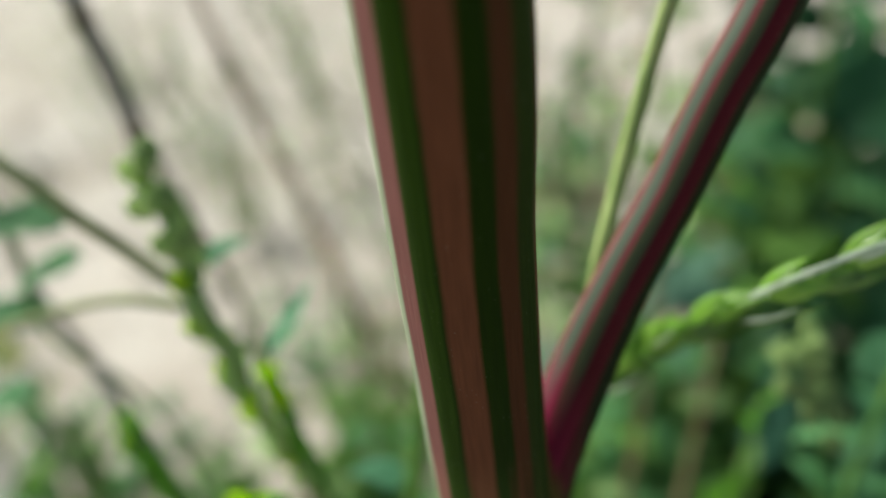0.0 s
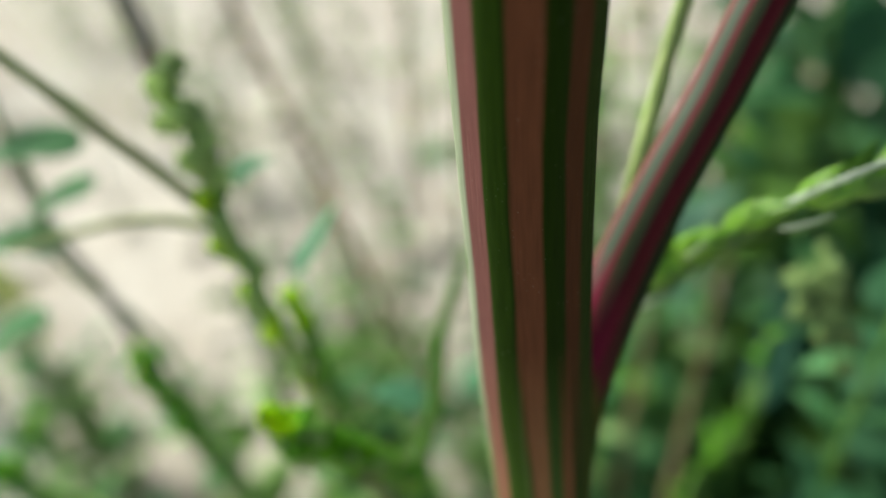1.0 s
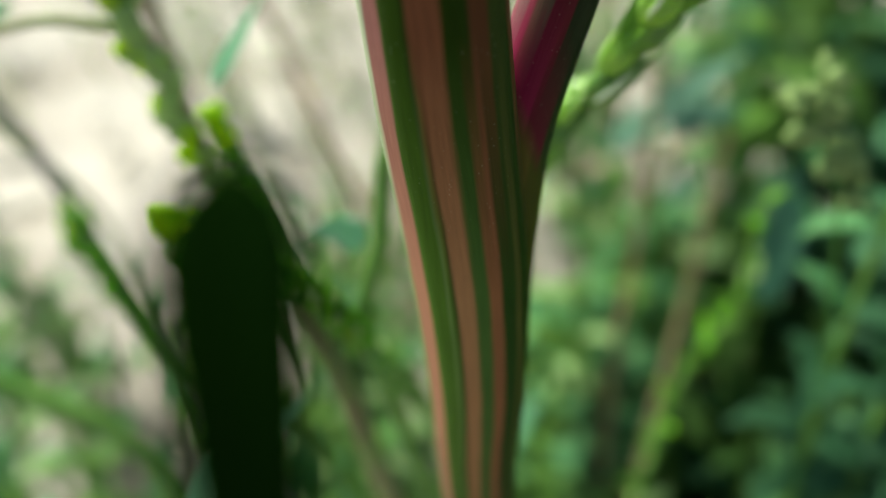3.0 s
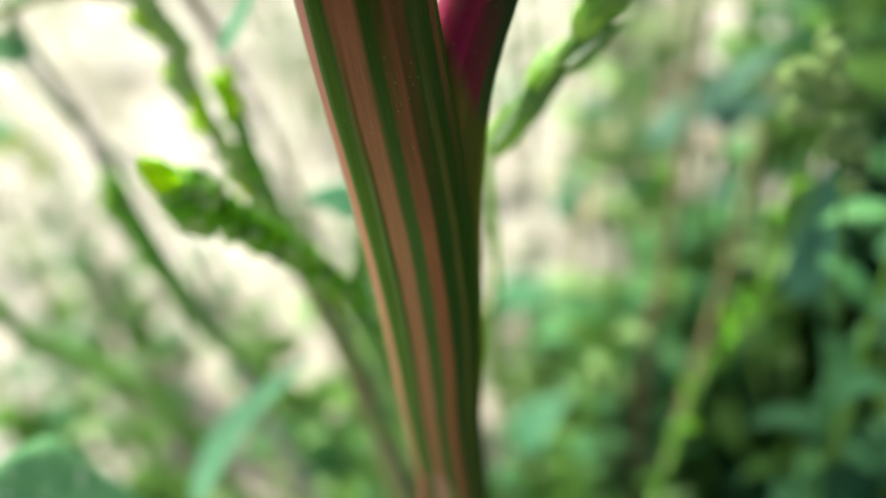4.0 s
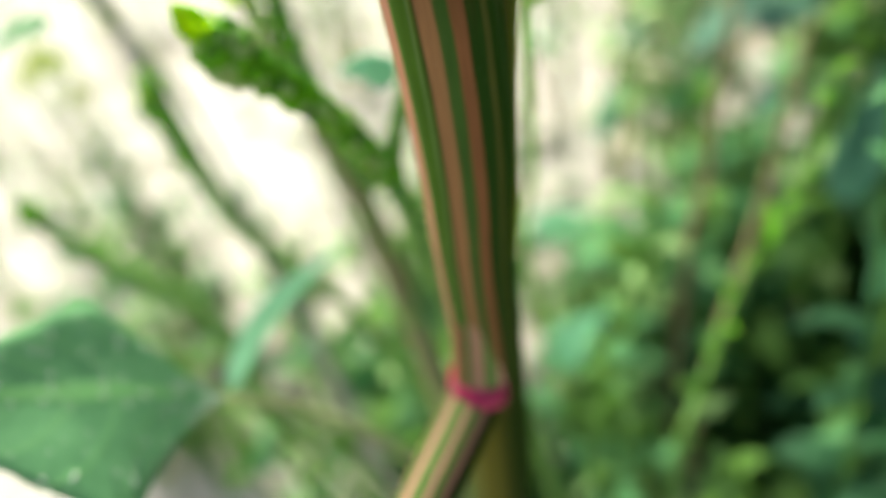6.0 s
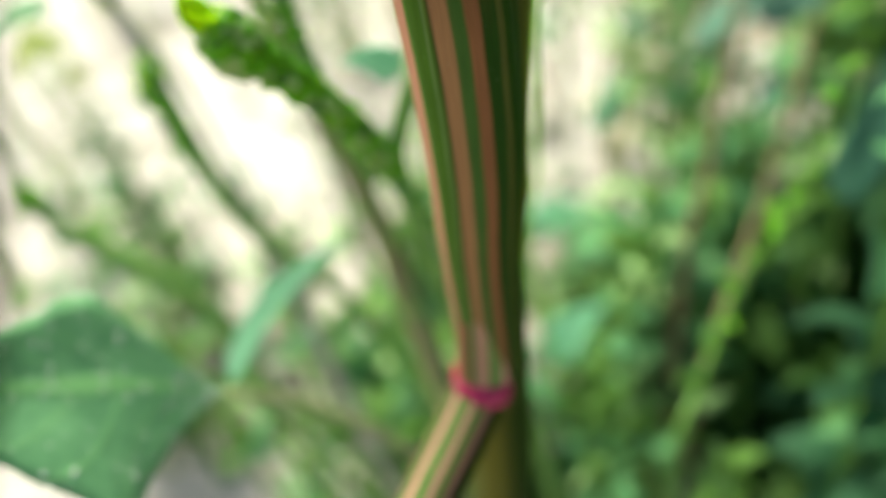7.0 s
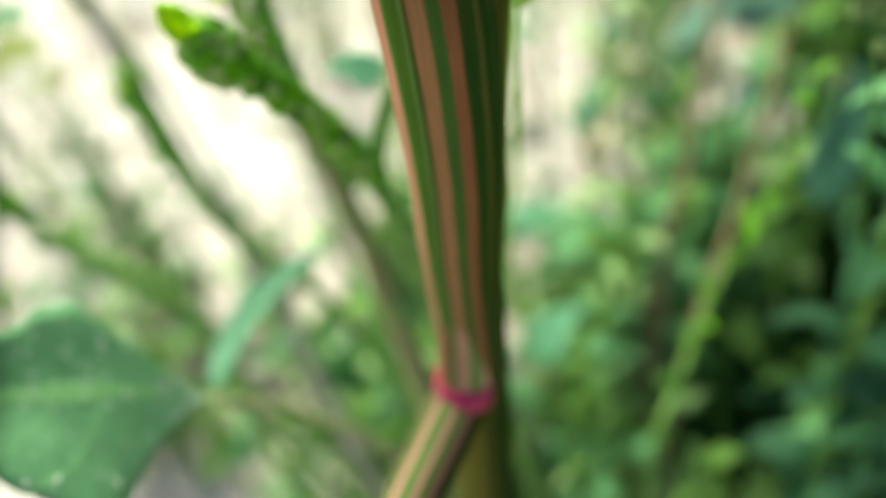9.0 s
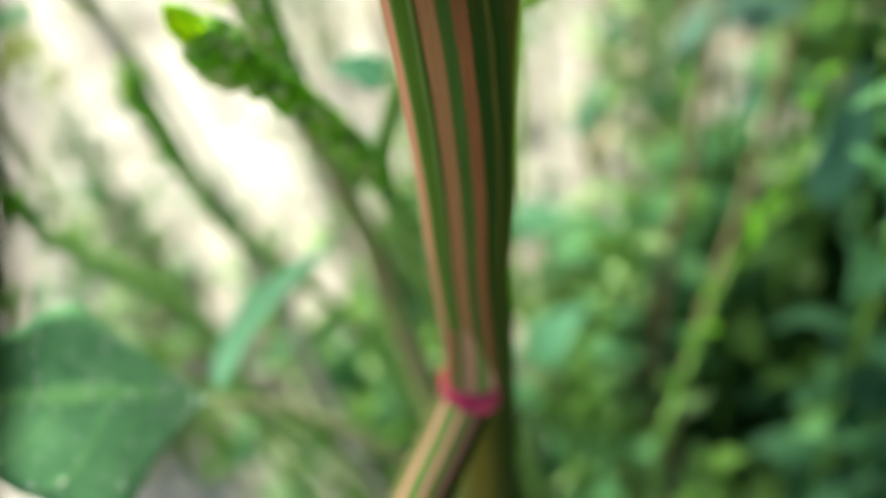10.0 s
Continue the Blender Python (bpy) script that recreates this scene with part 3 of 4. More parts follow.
bm = bmesh.new()
tube(bm, [(-0.32, 0.0, -3.24), (-0.33, -0.22, -3.40), (-0.42, -0.60, -3.52), (-0.54, -1.13, -3.60), (-0.66, -1.75, -3.63), (-0.80, -2.6, -3.2), (-0.85, -3.6, -1.9), (-0.67, -4.35, -0.2), (-0.28, -4.6, 1.1)],
     [0.28, 0.285, 0.285, 0.275, 0.265, 0.22, 0.13, 0.07, 0.04], 48, front=(0, -0.3, 1), per=8)
part("petiole", bm, PETIOLE, plant, "striped leaf stalk with a crimson ring at its base")

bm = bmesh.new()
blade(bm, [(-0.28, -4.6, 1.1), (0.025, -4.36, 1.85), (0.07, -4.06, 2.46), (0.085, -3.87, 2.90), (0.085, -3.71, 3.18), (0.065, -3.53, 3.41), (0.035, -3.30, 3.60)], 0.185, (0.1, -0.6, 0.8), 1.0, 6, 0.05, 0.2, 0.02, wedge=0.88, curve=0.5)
part("leaf", bm, NEAR_LEAF, plant, "small green leaf painted dark for shade, standing close before the stem")

# white grains of meal on the skin
grain_bm = bmesh.new()
ball(grain_bm, (0, 0, 0), 0.5, 1.0, 4)
GRAIN_MESH = to_mesh("grain", grain_bm, GRAIN)
for x, y, z, r in ((0.16, -0.385, 3.003, 0.012), (-0.36, -0.235, 3.087, 0.014), (-0.11, -0.40, 1.898, 0.009), (-0.02, -0.425, 3.75, 0.008),
                   (0.03, -0.43, 4.35, 0.008), (0.08, -0.415, 4.6, 0.01), (-0.2, -0.36, 2.7, 0.008)):
    piece("grain", GRAIN_MESH, aim((x, y, z), (0, 1, 0), size=2 * r), plant, "white mealy grain")

# ---- weeds behind, on the open side ----
weed = thing("flowering_weed", (-0.6, 0.6, GROUND), "leggy weed with purple-green stem and green bud spikes in the sand", "plant")
bm = bmesh.new()
tube(bm, [(-3.63, 2.97, 1.24), (-3.37, 2.80, 0.68), (-3.14, 2.54, -0.07), (-2.81, 2.58, -1.47), (-2.47, 2.62, -2.84), (-2.18, 2.40, -3.55), (-1.97, 2.21, -4.50), (-1.40, 1.39, -5.65), (-0.93, 0.75, -6.99), (-0.6, 0.6, -15.5)], [0.09, 0.09, 0.09, 0.105, 0.135, 0.16, 0.17, 0.17, 0.17, 0.17], 14, lump=0.12)
part("stem", bm, STALK_PURPLE, weed)
bm = bmesh.new()
tube(bm, [(-3.63, 2.97, 1.24), (-4.22, 2.87, 2.10), (-4.65, 2.85, 2.63), (-5.36, 2.96, 3.33), (-5.61, 2.61, 3.94)], [0.09, 0.085, 0.085, 0.07, 0.06], 10, lump=0.3)
part("side_shoot", bm, STALK_DULL, weed)
bm = bmesh.new()
tube(bm, [(-3.61, 2.89, 1.15), (-4.52, 2.91, 1.28), (-5.44, 2.93, 1.10), (-6.27, 2.87, 0.92)], [0.075, 0.06, 0.055, 0.045], 10)
part("side_shoot", bm, STALK_DULL, weed)
flower_spike(weed, list(reversed([(-3.57, 3.01, 1.28), (-3.72, 3.12, 2.13), (-3.91, 3.33, 2.79)])), [0.04, 0.06, 0.07], 24, 5, knot=0.31, tip="pale", young=0.0, knots=KNOTS_PALE + KNOTS_PALE + KNOTS_SOFT, taper=0.2, loose=0.6, bracts=3)
flower_spike(weed, list(reversed([(-2.22, 2.51, -2.77), (-2.42, 2.27, -1.55), (-2.65, 2.42, -0.71), (-2.82, 2.61, -0.02), (-2.90, 2.74, 0.26)])), [0.05, 0.09, 0.11, 0.12, 0.12], 22, 6, knot=0.27, tip="lime", young=0.25, knots=KNOTS + KNOTS_PALE + KNOTS_PALE, bracts=5)
rnd = random.Random(44)
for i, q in enumerate(smooth_line([(-4.08, 3.94, 2.91), (-3.63, 2.97, 1.24), (-3.37, 2.80, 0.68), (-3.14, 2.54, -0.07), (-2.81, 2.58, -1.47)], 9)[6:]):
    d = Vector((rnd.uniform(-1, 1), -0.8, rnd.uniform(-0.3, 1))).normalized()
    piece("bud_knot", rnd.choice(KNOTS_PALE + KNOTS_PALE + KNOTS_LIME), aim(q + d * 0.15, d, size=rnd.uniform(0.16, 0.32)), weed)
for spine, wide in (([(-2.86, 2.78, 0.52), (-2.56, 2.94, 0.88), (-2.25, 3.13, 1.29)], 0.11), ([(-3.49, 3.20, 1.53), (-3.22, 3.25, 1.72), (-2.86, 3.16, 1.88)], 0.11)):
    bm = bmesh.new()
    blade(bm, spine, wide, (-0.3, -0.6, 0.7), 1.0, 0, 0.1, 0.25, 0.02)
    part("leaf", bm, STRAP_LEAF, weed)

stalk = thing("dry_stalk", (-8.2, 13.0, GROUND), "dusky grey-brown dry stalk rising behind a bud spike", "plant")
bm = bmesh.new()
tube(bm, [(-6.33, 7.15, 4.37), (-6.03, 6.85, 3.50), (-5.60, 6.36, 2.50), (-5.23, 5.85, 1.76), (-4.54, 5.10, 0.74), (-6.3, 8.8, -2.6), (-7.9, 12.5, -8.0), (-8.2, 13.0, -15.5)], [0.15, 0.15, 0.15, 0.15, 0.14, 0.13, 0.13, 0.13], 12, lump=0.1)
part("stalk", bm, STALK_DUSK, stalk)
stalk_nodes(stalk, [(-6.33, 7.15, 4.37), (-6.03, 6.85, 3.50), (-5.60, 6.36, 2.50), (-5.23, 5.85, 1.76), (-4.54, 5.10, 0.74)], (0.3, 0.75), 0.15)

side_weed = thing("blue_leaved_weed", (-7.0, 6.0, GROUND), "weed with drooping blue-green leaves", "plant")
bm = bmesh.new()
tube(bm, [(-7.19, 4.83, 2.40), (-6.91, 4.65, 0.70), (-6.74, 4.22, -0.37), (-6.63, 5.83, -4.74), (-7.0, 6.0, -15.5)], [0.04, 0.05, 0.05, 0.06, 0.07], 10)
part("stem", bm, STALK, side_weed)
for spine, wide in (([(-6.04, 4.85, 1.25), (-6.63, 4.51, 1.38), (-7.20, 4.21, 1.36)], 0.30), ([(-5.91, 4.53, 0.82), (-6.34, 4.31, 0.72), (-6.69, 3.95, 0.63)], 0.20), ([(-6.52, 4.26, -0.00), (-7.03, 4.08, 0.16), (-7.59, 3.77, 0.21)], 0.28), ([(-6.80, 3.62, -0.78), (-7.20, 3.31, -0.80), (-7.51, 2.87, -0.99)], 0.22)):
    bm = bmesh.new()
    blade(bm, spine, wide, (-0.1, -0.5, 0.8), 1.0, 5, 0.15, 0.2, 0.02, wave=0.05)
    part("leaf", bm, BROAD_LEAF, side_weed)

spike = thing("bud_spike", (-0.5, 2.6, GROUND), "green flowering shoot with a bright lime bud tip", "plant")
BUD_LINE = [(-2.64, 0.83, 0.20), (-2.54, 0.85, 0.05), (-2.36, 0.90, -0.20), (-1.85, 1.24, -0.94), (-1.63, 1.62, -1.72), (-1.38, 1.92, -2.80), (-1.03, 2.23, -4.12)]
bm = bmesh.new()
tube(bm, [*BUD_LINE, (-0.31, 2.33, -9.22), (-0.5, 2.6, -15.5)], [0.03, 0.06, 0.08, 0.08, 0.09, 0.10, 0.11, 0.12, 0.12], 10)
part("stalk", bm, STALK, spike)
bud_head(spike, BUD_LINE[:6], [0.03, 0.10, 0.19, 0.24, 0.25, 0.235, 0.20, 0.17, 0.155, 0.15, 0.15, 0.14, 0.13, 0.1], 320, 11)

spike = thing("bud_spike", (-1.5, 2.2, GROUND), "thin flowering shoot with a yellow-green tip", "plant")
flower_spike(spike, [(-6.01, 3.87, -1.84), (-5.31, 3.39, -2.92), (-4.64, 3.01, -3.88), (-3.95, 2.88, -4.53), (-3.05, 2.86, -5.66), (-1.53, 1.94, -8.24), (-1.5, 2.2, -15.5)], [0.11, 0.15, 0.12, 0.10, 0.10, 0.10, 0.11], 34, 12, start=0.0, stop=0.27, knot=0.36, tip="bract", young=0.05, bracts=12)
spike = thing("bud_spike", (-3.4, 3.0, GROUND), "thin dull green flowering shoot leaning over the sand", "plant")
flower_spike(spike, [(-8.81, 3.24, -3.70), (-7.88, 3.17, -4.53), (-6.54, 3.10, -5.29), (-5.62, 2.91, -6.22), (-5.01, 2.50, -7.13), (-3.62, 2.52, -9.27), (-3.4, 3.0, -15.5)], [0.09, 0.17, 0.18, 0.16, 0.14, 0.12, 0.12], 18, 13, start=0.0, stop=0.34, knot=0.30, knots=KNOTS + KNOTS_DARK, tip="green", young=0.0)
stalk = thing("dry_stalk", (-2.6, 2.2, GROUND), "grey-brown dry weed stalk leaning over the sand", "plant")
bm = bmesh.new()
tube(bm, [(-7.10, 4.84, 2.01), (-7.53, 5.29, -0.09), (-6.67, 4.71, -1.39), (-6.03, 4.25, -2.59), (-5.52, 3.92, -3.77), (-4.90, 3.64, -4.93), (-2.82, 1.92, -9.25), (-2.6, 2.2, -15.5)], [0.06, 0.08, 0.10, 0.10, 0.10, 0.10, 0.1, 0.1], 12, lump=0.1)
part("stalk", bm, STALK_GREY, stalk)
stalk_nodes(stalk, [(-7.53, 5.29, -0.09), (-6.67, 4.71, -1.39), (-6.03, 4.25, -2.59), (-5.52, 3.92, -3.77), (-4.90, 3.64, -4.93)], (0.2, 0.65), 0.1)
stalk = thing("dry_stalk", (-3.5, 15.0, GROUND), "thin reddish brown dry stalk on the sand", "plant")
bm = bmesh.new()
tube(bm, [(-6.71, 12.40, 2.19), (-6.32, 11.98, 0.79), (-5.86, 11.76, -1.00), (-5.00, 11.38, -3.45), (-4.14, 10.45, -5.73), (-3.5, 15.0, -15.5)], [0.08, 0.1, 0.11, 0.12, 0.12, 0.12], 10, lump=0.1)
part("stalk", bm, STALK_RED, stalk)
stalk_nodes(stalk, [(-6.71, 12.40, 2.19), (-6.32, 11.98, 0.79), (-5.86, 11.76, -1.00), (-5.00, 11.38, -3.45), (-4.14, 10.45, -5.73)], (0.35, 0.7), 0.12)

leafy = thing("broad_leaved_weed", (-1.3, 0.8, GROUND), "weed with one broad toothed blue-green leaf and a narrow one", "plant")
bm = bmesh.new()
blade(bm, [(-3.26, -0.26, -3.72), (-3.93, -0.96, -2.86), (-4.52, -1.72, -2.14), (-5.1, -2.4, -1.5)], 1.45, (0.15, -0.35, 1.0), 1.1, 8, 0.07, 0.1, 0.03, 36, 10, 0.02, 0.38, 1.3, 0.26)
rnd = random.Random(3)
face = [v.co.copy() for v in list(bm.verts)[:37 * 11]]
MEAL = [face[k].lerp(face[k + 12], rnd.random()).lerp(face[k + 11], 0.5 * rnd.random()) for k in (rnd.randrange(0, 36 * 11 - 12) for _ in range(150))]
part("leaf", bm, BROAD_LEAF, leafy, "broad toothed leaf with a pale midrib")
bm = bmesh.new()
tube(bm, [(-3.26, -0.26, -3.72), (-2.63, 0.16, -4.33), (-1.58, 0.30, -5.21), (-1.05, 0.51, -7.19), (-1.3, 0.8, -15.5)], [0.055, 0.06, 0.07, 0.10, 0.12], 12, lump=0.06)
part("leaf_stalk", bm, STALK_DULL, leafy)
bm = bmesh.new()
blade(bm, [(-3.77, 0.41, -4.41), (-3.44, 1.34, -3.92), (-2.45, 2.01, -3.24)], 0.27, (-0.4, -0.5, 0.7), 1.0, 0, 0.1, 0.3, 0.025)
part("leaf", bm, STRAP_LEAF, leafy, "narrow pointed blue-green leaf")
bm = bmesh.new()
tube(bm, [(-3.77, 0.41, -4.41), (-2.96, 0.35, -5.34), (-1.82, 0.50, -8.21), (-1.30, 0.80, -12.00)], [0.05, 0.06, 0.07, 0.08], 10)
part("leaf_stalk", bm, STALK, leafy)

sprig = thing("forked_weed", (-0.7, 1.9, GROUND), "thin forked green weed with small blue-green leaves", "plant")
bm = bmesh.new()
tube(bm, [(-0.84, 3.08, 0.58), (-1.16, 2.66, -0.28), (-1.30, 2.22, -1.18), (-1.53, 1.83, -2.02), (-1.22, 1.44, -3.02), (-0.63, 1.44, -8.22), (-0.7, 1.9, -15.5)], [0.05, 0.08, 0.1, 0.1, 0.1, 0.1, 0.1], 10, lump=0.15)
part("stem", bm, STALK, sprig)
bm = bmesh.new()
blade(bm, [(-1.42, 2.25, -1.14), (-1.76, 2.32, -1.03), (-2.12, 2.28, -1.05)], 0.2, (-0.1, -0.7, 0.7), 0.9, 4, 0.15, 0.2, 0.02)
part("leaf", bm, STRAP_LEAF, sprig)

# mealy grains that glisten on the broad leaf
for at in MEAL:
    piece("grain", GRAIN_MESH, aim(at + Vector((0, -0.01, 0.02)), (0, 1, 0), size=rnd.uniform(0.015, 0.04)), leafy, "white mealy grain")

# ---- on the leafy side ----
grass = thing("ryegrass_ear", (-0.6, 6.5, GROUND), "green ryegrass ear with pale-edged overlapping spikelets", "grass")
EAR = [(0.22, 1.77, -0.19), (0.44, 1.86, 0.05), (0.62, 1.97, 0.37), (0.92, 2.02, 0.65), (1.18, 1.98, 0.99), (1.37, 1.83, 1.36), (1.56, 1.65, 1.69), (1.78, 1.52, 1.93), (2.04, 1.46, 2.10), (2.32, 1.42, 2.29), (2.62, 1.38, 2.49), (2.95, 1.35, 2.69), (3.3, 1.3, 2.88)]
bm = bmesh.new()
tube(bm, [(-0.6, 6.5, -15.5), (-0.67, 3.87, -5.53), (-0.27, 3.17, -3.06), (0.08, 2.07, -1.20), *EAR], [0.05, 0.05, 0.05, 0.05] + [0.04] * 13, 10)
part("stalk", bm, GRASS, grass)


def spikelet_mesh(mat, fat):
    """A spikelet, 1 cm long along +y: three plump pointed florets pressed together, clasped by two keeled glumes."""
    bm = bmesh.new()
    for tilt, foot, ln, r in ((0.0, 0.0, 0.92, 0.105), (0.10, 0.16, 1.0, 0.08), (-0.09, 0.10, 0.78, 0.08)):
        tube(bm, [(tilt * u * 1.2, foot + (ln - foot) * u, 0.03 * math.sin(3 * u)) for u in (0.0, 0.15, 0.35, 0.6, 0.82, 1.0)],
             [fat * r * v for v in (0.3, 0.8, 1.0, 0.8, 0.38, 0.06)], 12, per=3)
    for tilt, ln in ((0.12, 0.7), (-0.12, 0.6)):
        blade(bm, [(tilt * 0.4, 0, 0.03), (tilt * 0.9, ln * 0.4, 0.10 * fat), (tilt * 1.1, ln * 0.75, 0.09 * fat), (tilt * 1.3, ln, 0.05)], 0.075 * fat, (tilt * 3, 0, 1), 1.0, 0, 0, -0.5, 0.012, 10, 6)
    return to_mesh("spikelet", bm, mat)


def glume_mesh():
    """A narrow whitish strip, 1 cm long along +y: papery margin and painted highlight."""
    bm = bmesh.new()
    blade(bm, [(0, 0, 0.05), (0.02, 0.5, 0.12), (0.0, 1.0, 0.05)], 0.045, (0.2, 0, 1), 1.0, 0, 0, -0.4, 0.012, 8, 4)
    return to_mesh("glume_edge_highlight", bm, GRASS_RIM)


SPIKELETS, GLUME = [spikelet_mesh(GRASS, 1.1), spikelet_mesh(GRASS_SHADE, 1.0)], glume_mesh()
ear_line = smooth_line(EAR, 8)
rnd = random.Random(17)
ear_run = [0.0]
for a, b in zip(ear_line, ear_line[1:]):
    ear_run.append(ear_run[-1] + (b - a).length)
n = 0
for i in range(len(ear_line) - 3):
    if ear_run[i] < n * 0.33:
        continue
    d = (ear_line[min(i + 5, len(ear_line) - 1)] - ear_line[i]).normalized()
    out = d.cross(Vector((0.15, -0.8, 0.55))).normalized() * (1 if n % 2 else -1)
    along = d + out * rnd.uniform(0.02, 0.12)
    piece("spikelet", SPIKELETS[n % 2], aim(ear_line[i] + out * 0.03, along, Vector((0.1, -0.8, 0.5)) + out * 0.3, rnd.uniform(0.74, 0.88), rnd.uniform(-0.3, 0.3)), grass)
    if n % 3 == 0:
        piece("glume_edge_highlight", GLUME, aim(ear_line[i] + out * 0.06 + d * 0.1 + Vector((0, -0.10, 0.04)), d + out * 0.1, (0, -1, 0.4), 0.5), grass, "pale strip for glume margin and painted highlight")
    # further strips paint the highlight on the ear's far upper edge
    if ear_run[i] > 3.1:
        piece("glume_edge_highlight", GLUME, aim(ear_line[i] - d * 0.1 + Vector((-0.04, -0.05, 0.12)), d, (-0.3, -0.6, 0.8), 0.62), grass, "pale strip for glume margin and painted highlight")
    if n % 3 == 1:
        piece("awn", LEAVES["green"][1], aim(ear_line[i] + d * 0.35 + out * 0.05, d + out * 0.4, (0, -1, 0.3), 0.5), grass, "pointed green awn")
    n += 1

stalk = thing("grass_stalk", (-1.0, 3.4, GROUND), "pale yellow-green grass stalk", "grass")
bm = bmesh.new()
tube(bm, [(1.78, 2.72, 5.33), (1.56, 2.53, 4.65), (1.34, 2.34, 3.97), (1.10, 2.04, 3.19), (0.91, 1.67, 2.64), (0.72, 1.49, 1.89), (0.0, 0.8, 0.4), (-0.37, 0.66, -2.38), (-0.62, 0.52, -6.22), (-1.3, 1.2, -15.5)], [0.07, 0.07, 0.072, 0.075, 0.075, 0.075, 0.075, 0.075, 0.075, 0.08], 12)
part("stalk", bm, STALK_PALE, stalk)

spike = thing("bud_spike", (3.6, 3.2, GROUND), "flowering shoot with loose pale green bud clusters", "plant")
# its stalk takes the shaded bud colour to look dim
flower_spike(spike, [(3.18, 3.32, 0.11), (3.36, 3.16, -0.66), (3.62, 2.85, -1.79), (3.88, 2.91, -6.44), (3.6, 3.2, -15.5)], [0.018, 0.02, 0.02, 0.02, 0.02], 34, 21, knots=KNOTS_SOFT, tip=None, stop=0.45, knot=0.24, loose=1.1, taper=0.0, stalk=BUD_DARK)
spike = thing("young_weed", (1.0, 2.6, GROUND), "upright yellow-green shoot with young leaves", "plant")
R2 = [(3.35, 4.78, -2.61), (3.09, 4.57, -4.41), (2.46, 4.50, -5.69), (1.86, 3.83, -7.56), (1.49, 3.01, -8.70)]
flower_spike(spike, [*R2, (1.0, 2.6, -15.5)], [0.04, 0.06, 0.07, 0.08, 0.09, 0.10], 8, 22, knots=KNOTS, tip="bract", stop=0.6, knot=0.24, young=0.1)
rnd = random.Random(31)
r2_line = smooth_line(R2, 8)
for i, q in enumerate(r2_line[:-6:2]):
    d = Vector((math.cos(i * 2.4), math.sin(i * 2.4), 0.9 + rnd.uniform(-0.3, 0.4)))
    piece("leaf", rnd.choice(LEAVES["bract"] + LEAVES["green"] + LEAVES["pale"][:1]), aim(q, d, (0.2, -0.6, 1), rnd.uniform(0.4, 0.75) * (0.5 if i < 3 else 1.0), rnd.uniform(-0.8, 0.8)), spike)
for pts, foot in (([(2.35, 8.74, -2.17), (1.87, 6.86, -5.35), (1.51, 6.02, -7.21)], (1.0, 5.2, -15.5)), ([(3.13, 7.00, -3.90), (2.68, 6.15, -5.74), (1.86, 4.50, -8.39)], (1.0, 3.9, -15.5))):
    stalk = thing("dry_stalk", foot, "straight pinkish brown dry stalk among the leaves", "plant")
    bm = bmesh.new()
    top = Vector(pts[0]) * 1.4 - Vector(pts[1]) * 0.4
    tube(bm, [top, *pts, foot], [0.035, 0.066, 0.072, 0.08, 0.10], 12, lump=0.12)
    part("stalk", bm, STALK_WOODY, stalk)
    stalk_nodes(stalk, [top, *pts], (0.3, 0.68), 0.074)


def leafy_weed(base, top, kinds, leaves, size, seed, label, group, stalk=STALK):
    """A leafy weed: a bent tapered stem, leaf after leaf round it on short stalks, larger below."""
    rnd = random.Random(seed)
    base, top = Vector(base), Vector(top)
    bend = Vector((rnd.uniform(-1, 1), rnd.uniform(-1, 1), 0)) * (top - base).length * 0.08
    ob = thing("leafy_weed", base, label, "plant", group)
    spine = [base, base.lerp(top, 0.35) + bend, base.lerp(top, 0.7) + bend * 0.6, top]
    bm = bmesh.new()
    tube(bm, spine, [0.14, 0.12, 0.09, 0.04], 8, per=5)
    part("stem", bm, stalk, ob)
    line = smooth_line(spine, 10)
    for i in range(leaves):
        t = 0.25 + 0.75 * (i + rnd.random() * 0.5) / leaves
        q = line[min(len(line) - 1, int(t * (len(line) - 1)))]
        a = i * 2.4 + rnd.uniform(-0.5, 0.5)
        d = Vector((math.cos(a), math.sin(a), rnd.uniform(-0.25, 0.7)))
        s = size * (1.15 - 0.55 * t) * rnd.uniform(0.75, 1.2)
        piece("leaf", rnd.choice(LEAVES[rnd.choice(kinds)]), aim(q + d.normalized() * 0.12, d, (rnd.uniform(-0.4, 0.4), rnd.uniform(-0.5, 0.2), 1), s, rnd.uniform(-0.5, 0.5)), ob)
    return ob


# dense leafy weeds on the shaded side, with shade painted into their leaves
rnd = random.Random(7)
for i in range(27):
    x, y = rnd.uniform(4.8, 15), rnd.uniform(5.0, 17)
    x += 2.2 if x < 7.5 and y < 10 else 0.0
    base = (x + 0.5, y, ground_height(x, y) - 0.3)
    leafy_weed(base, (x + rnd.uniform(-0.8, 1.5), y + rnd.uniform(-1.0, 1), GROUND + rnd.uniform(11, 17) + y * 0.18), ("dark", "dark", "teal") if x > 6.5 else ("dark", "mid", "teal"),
               12, rnd.uniform(2.2, 3.6), 100 + i, "dense leafy weed, shade painted into its dark green leaves", "leafy weeds")
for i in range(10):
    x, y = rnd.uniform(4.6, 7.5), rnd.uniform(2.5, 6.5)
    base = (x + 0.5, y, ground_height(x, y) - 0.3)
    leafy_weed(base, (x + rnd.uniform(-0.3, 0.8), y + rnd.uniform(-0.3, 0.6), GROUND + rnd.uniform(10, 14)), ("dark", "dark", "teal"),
               20, rnd.uniform(1.1, 1.8), 600 + i, "dense leafy weed, shade painted into its dark green leaves", "leafy weeds")
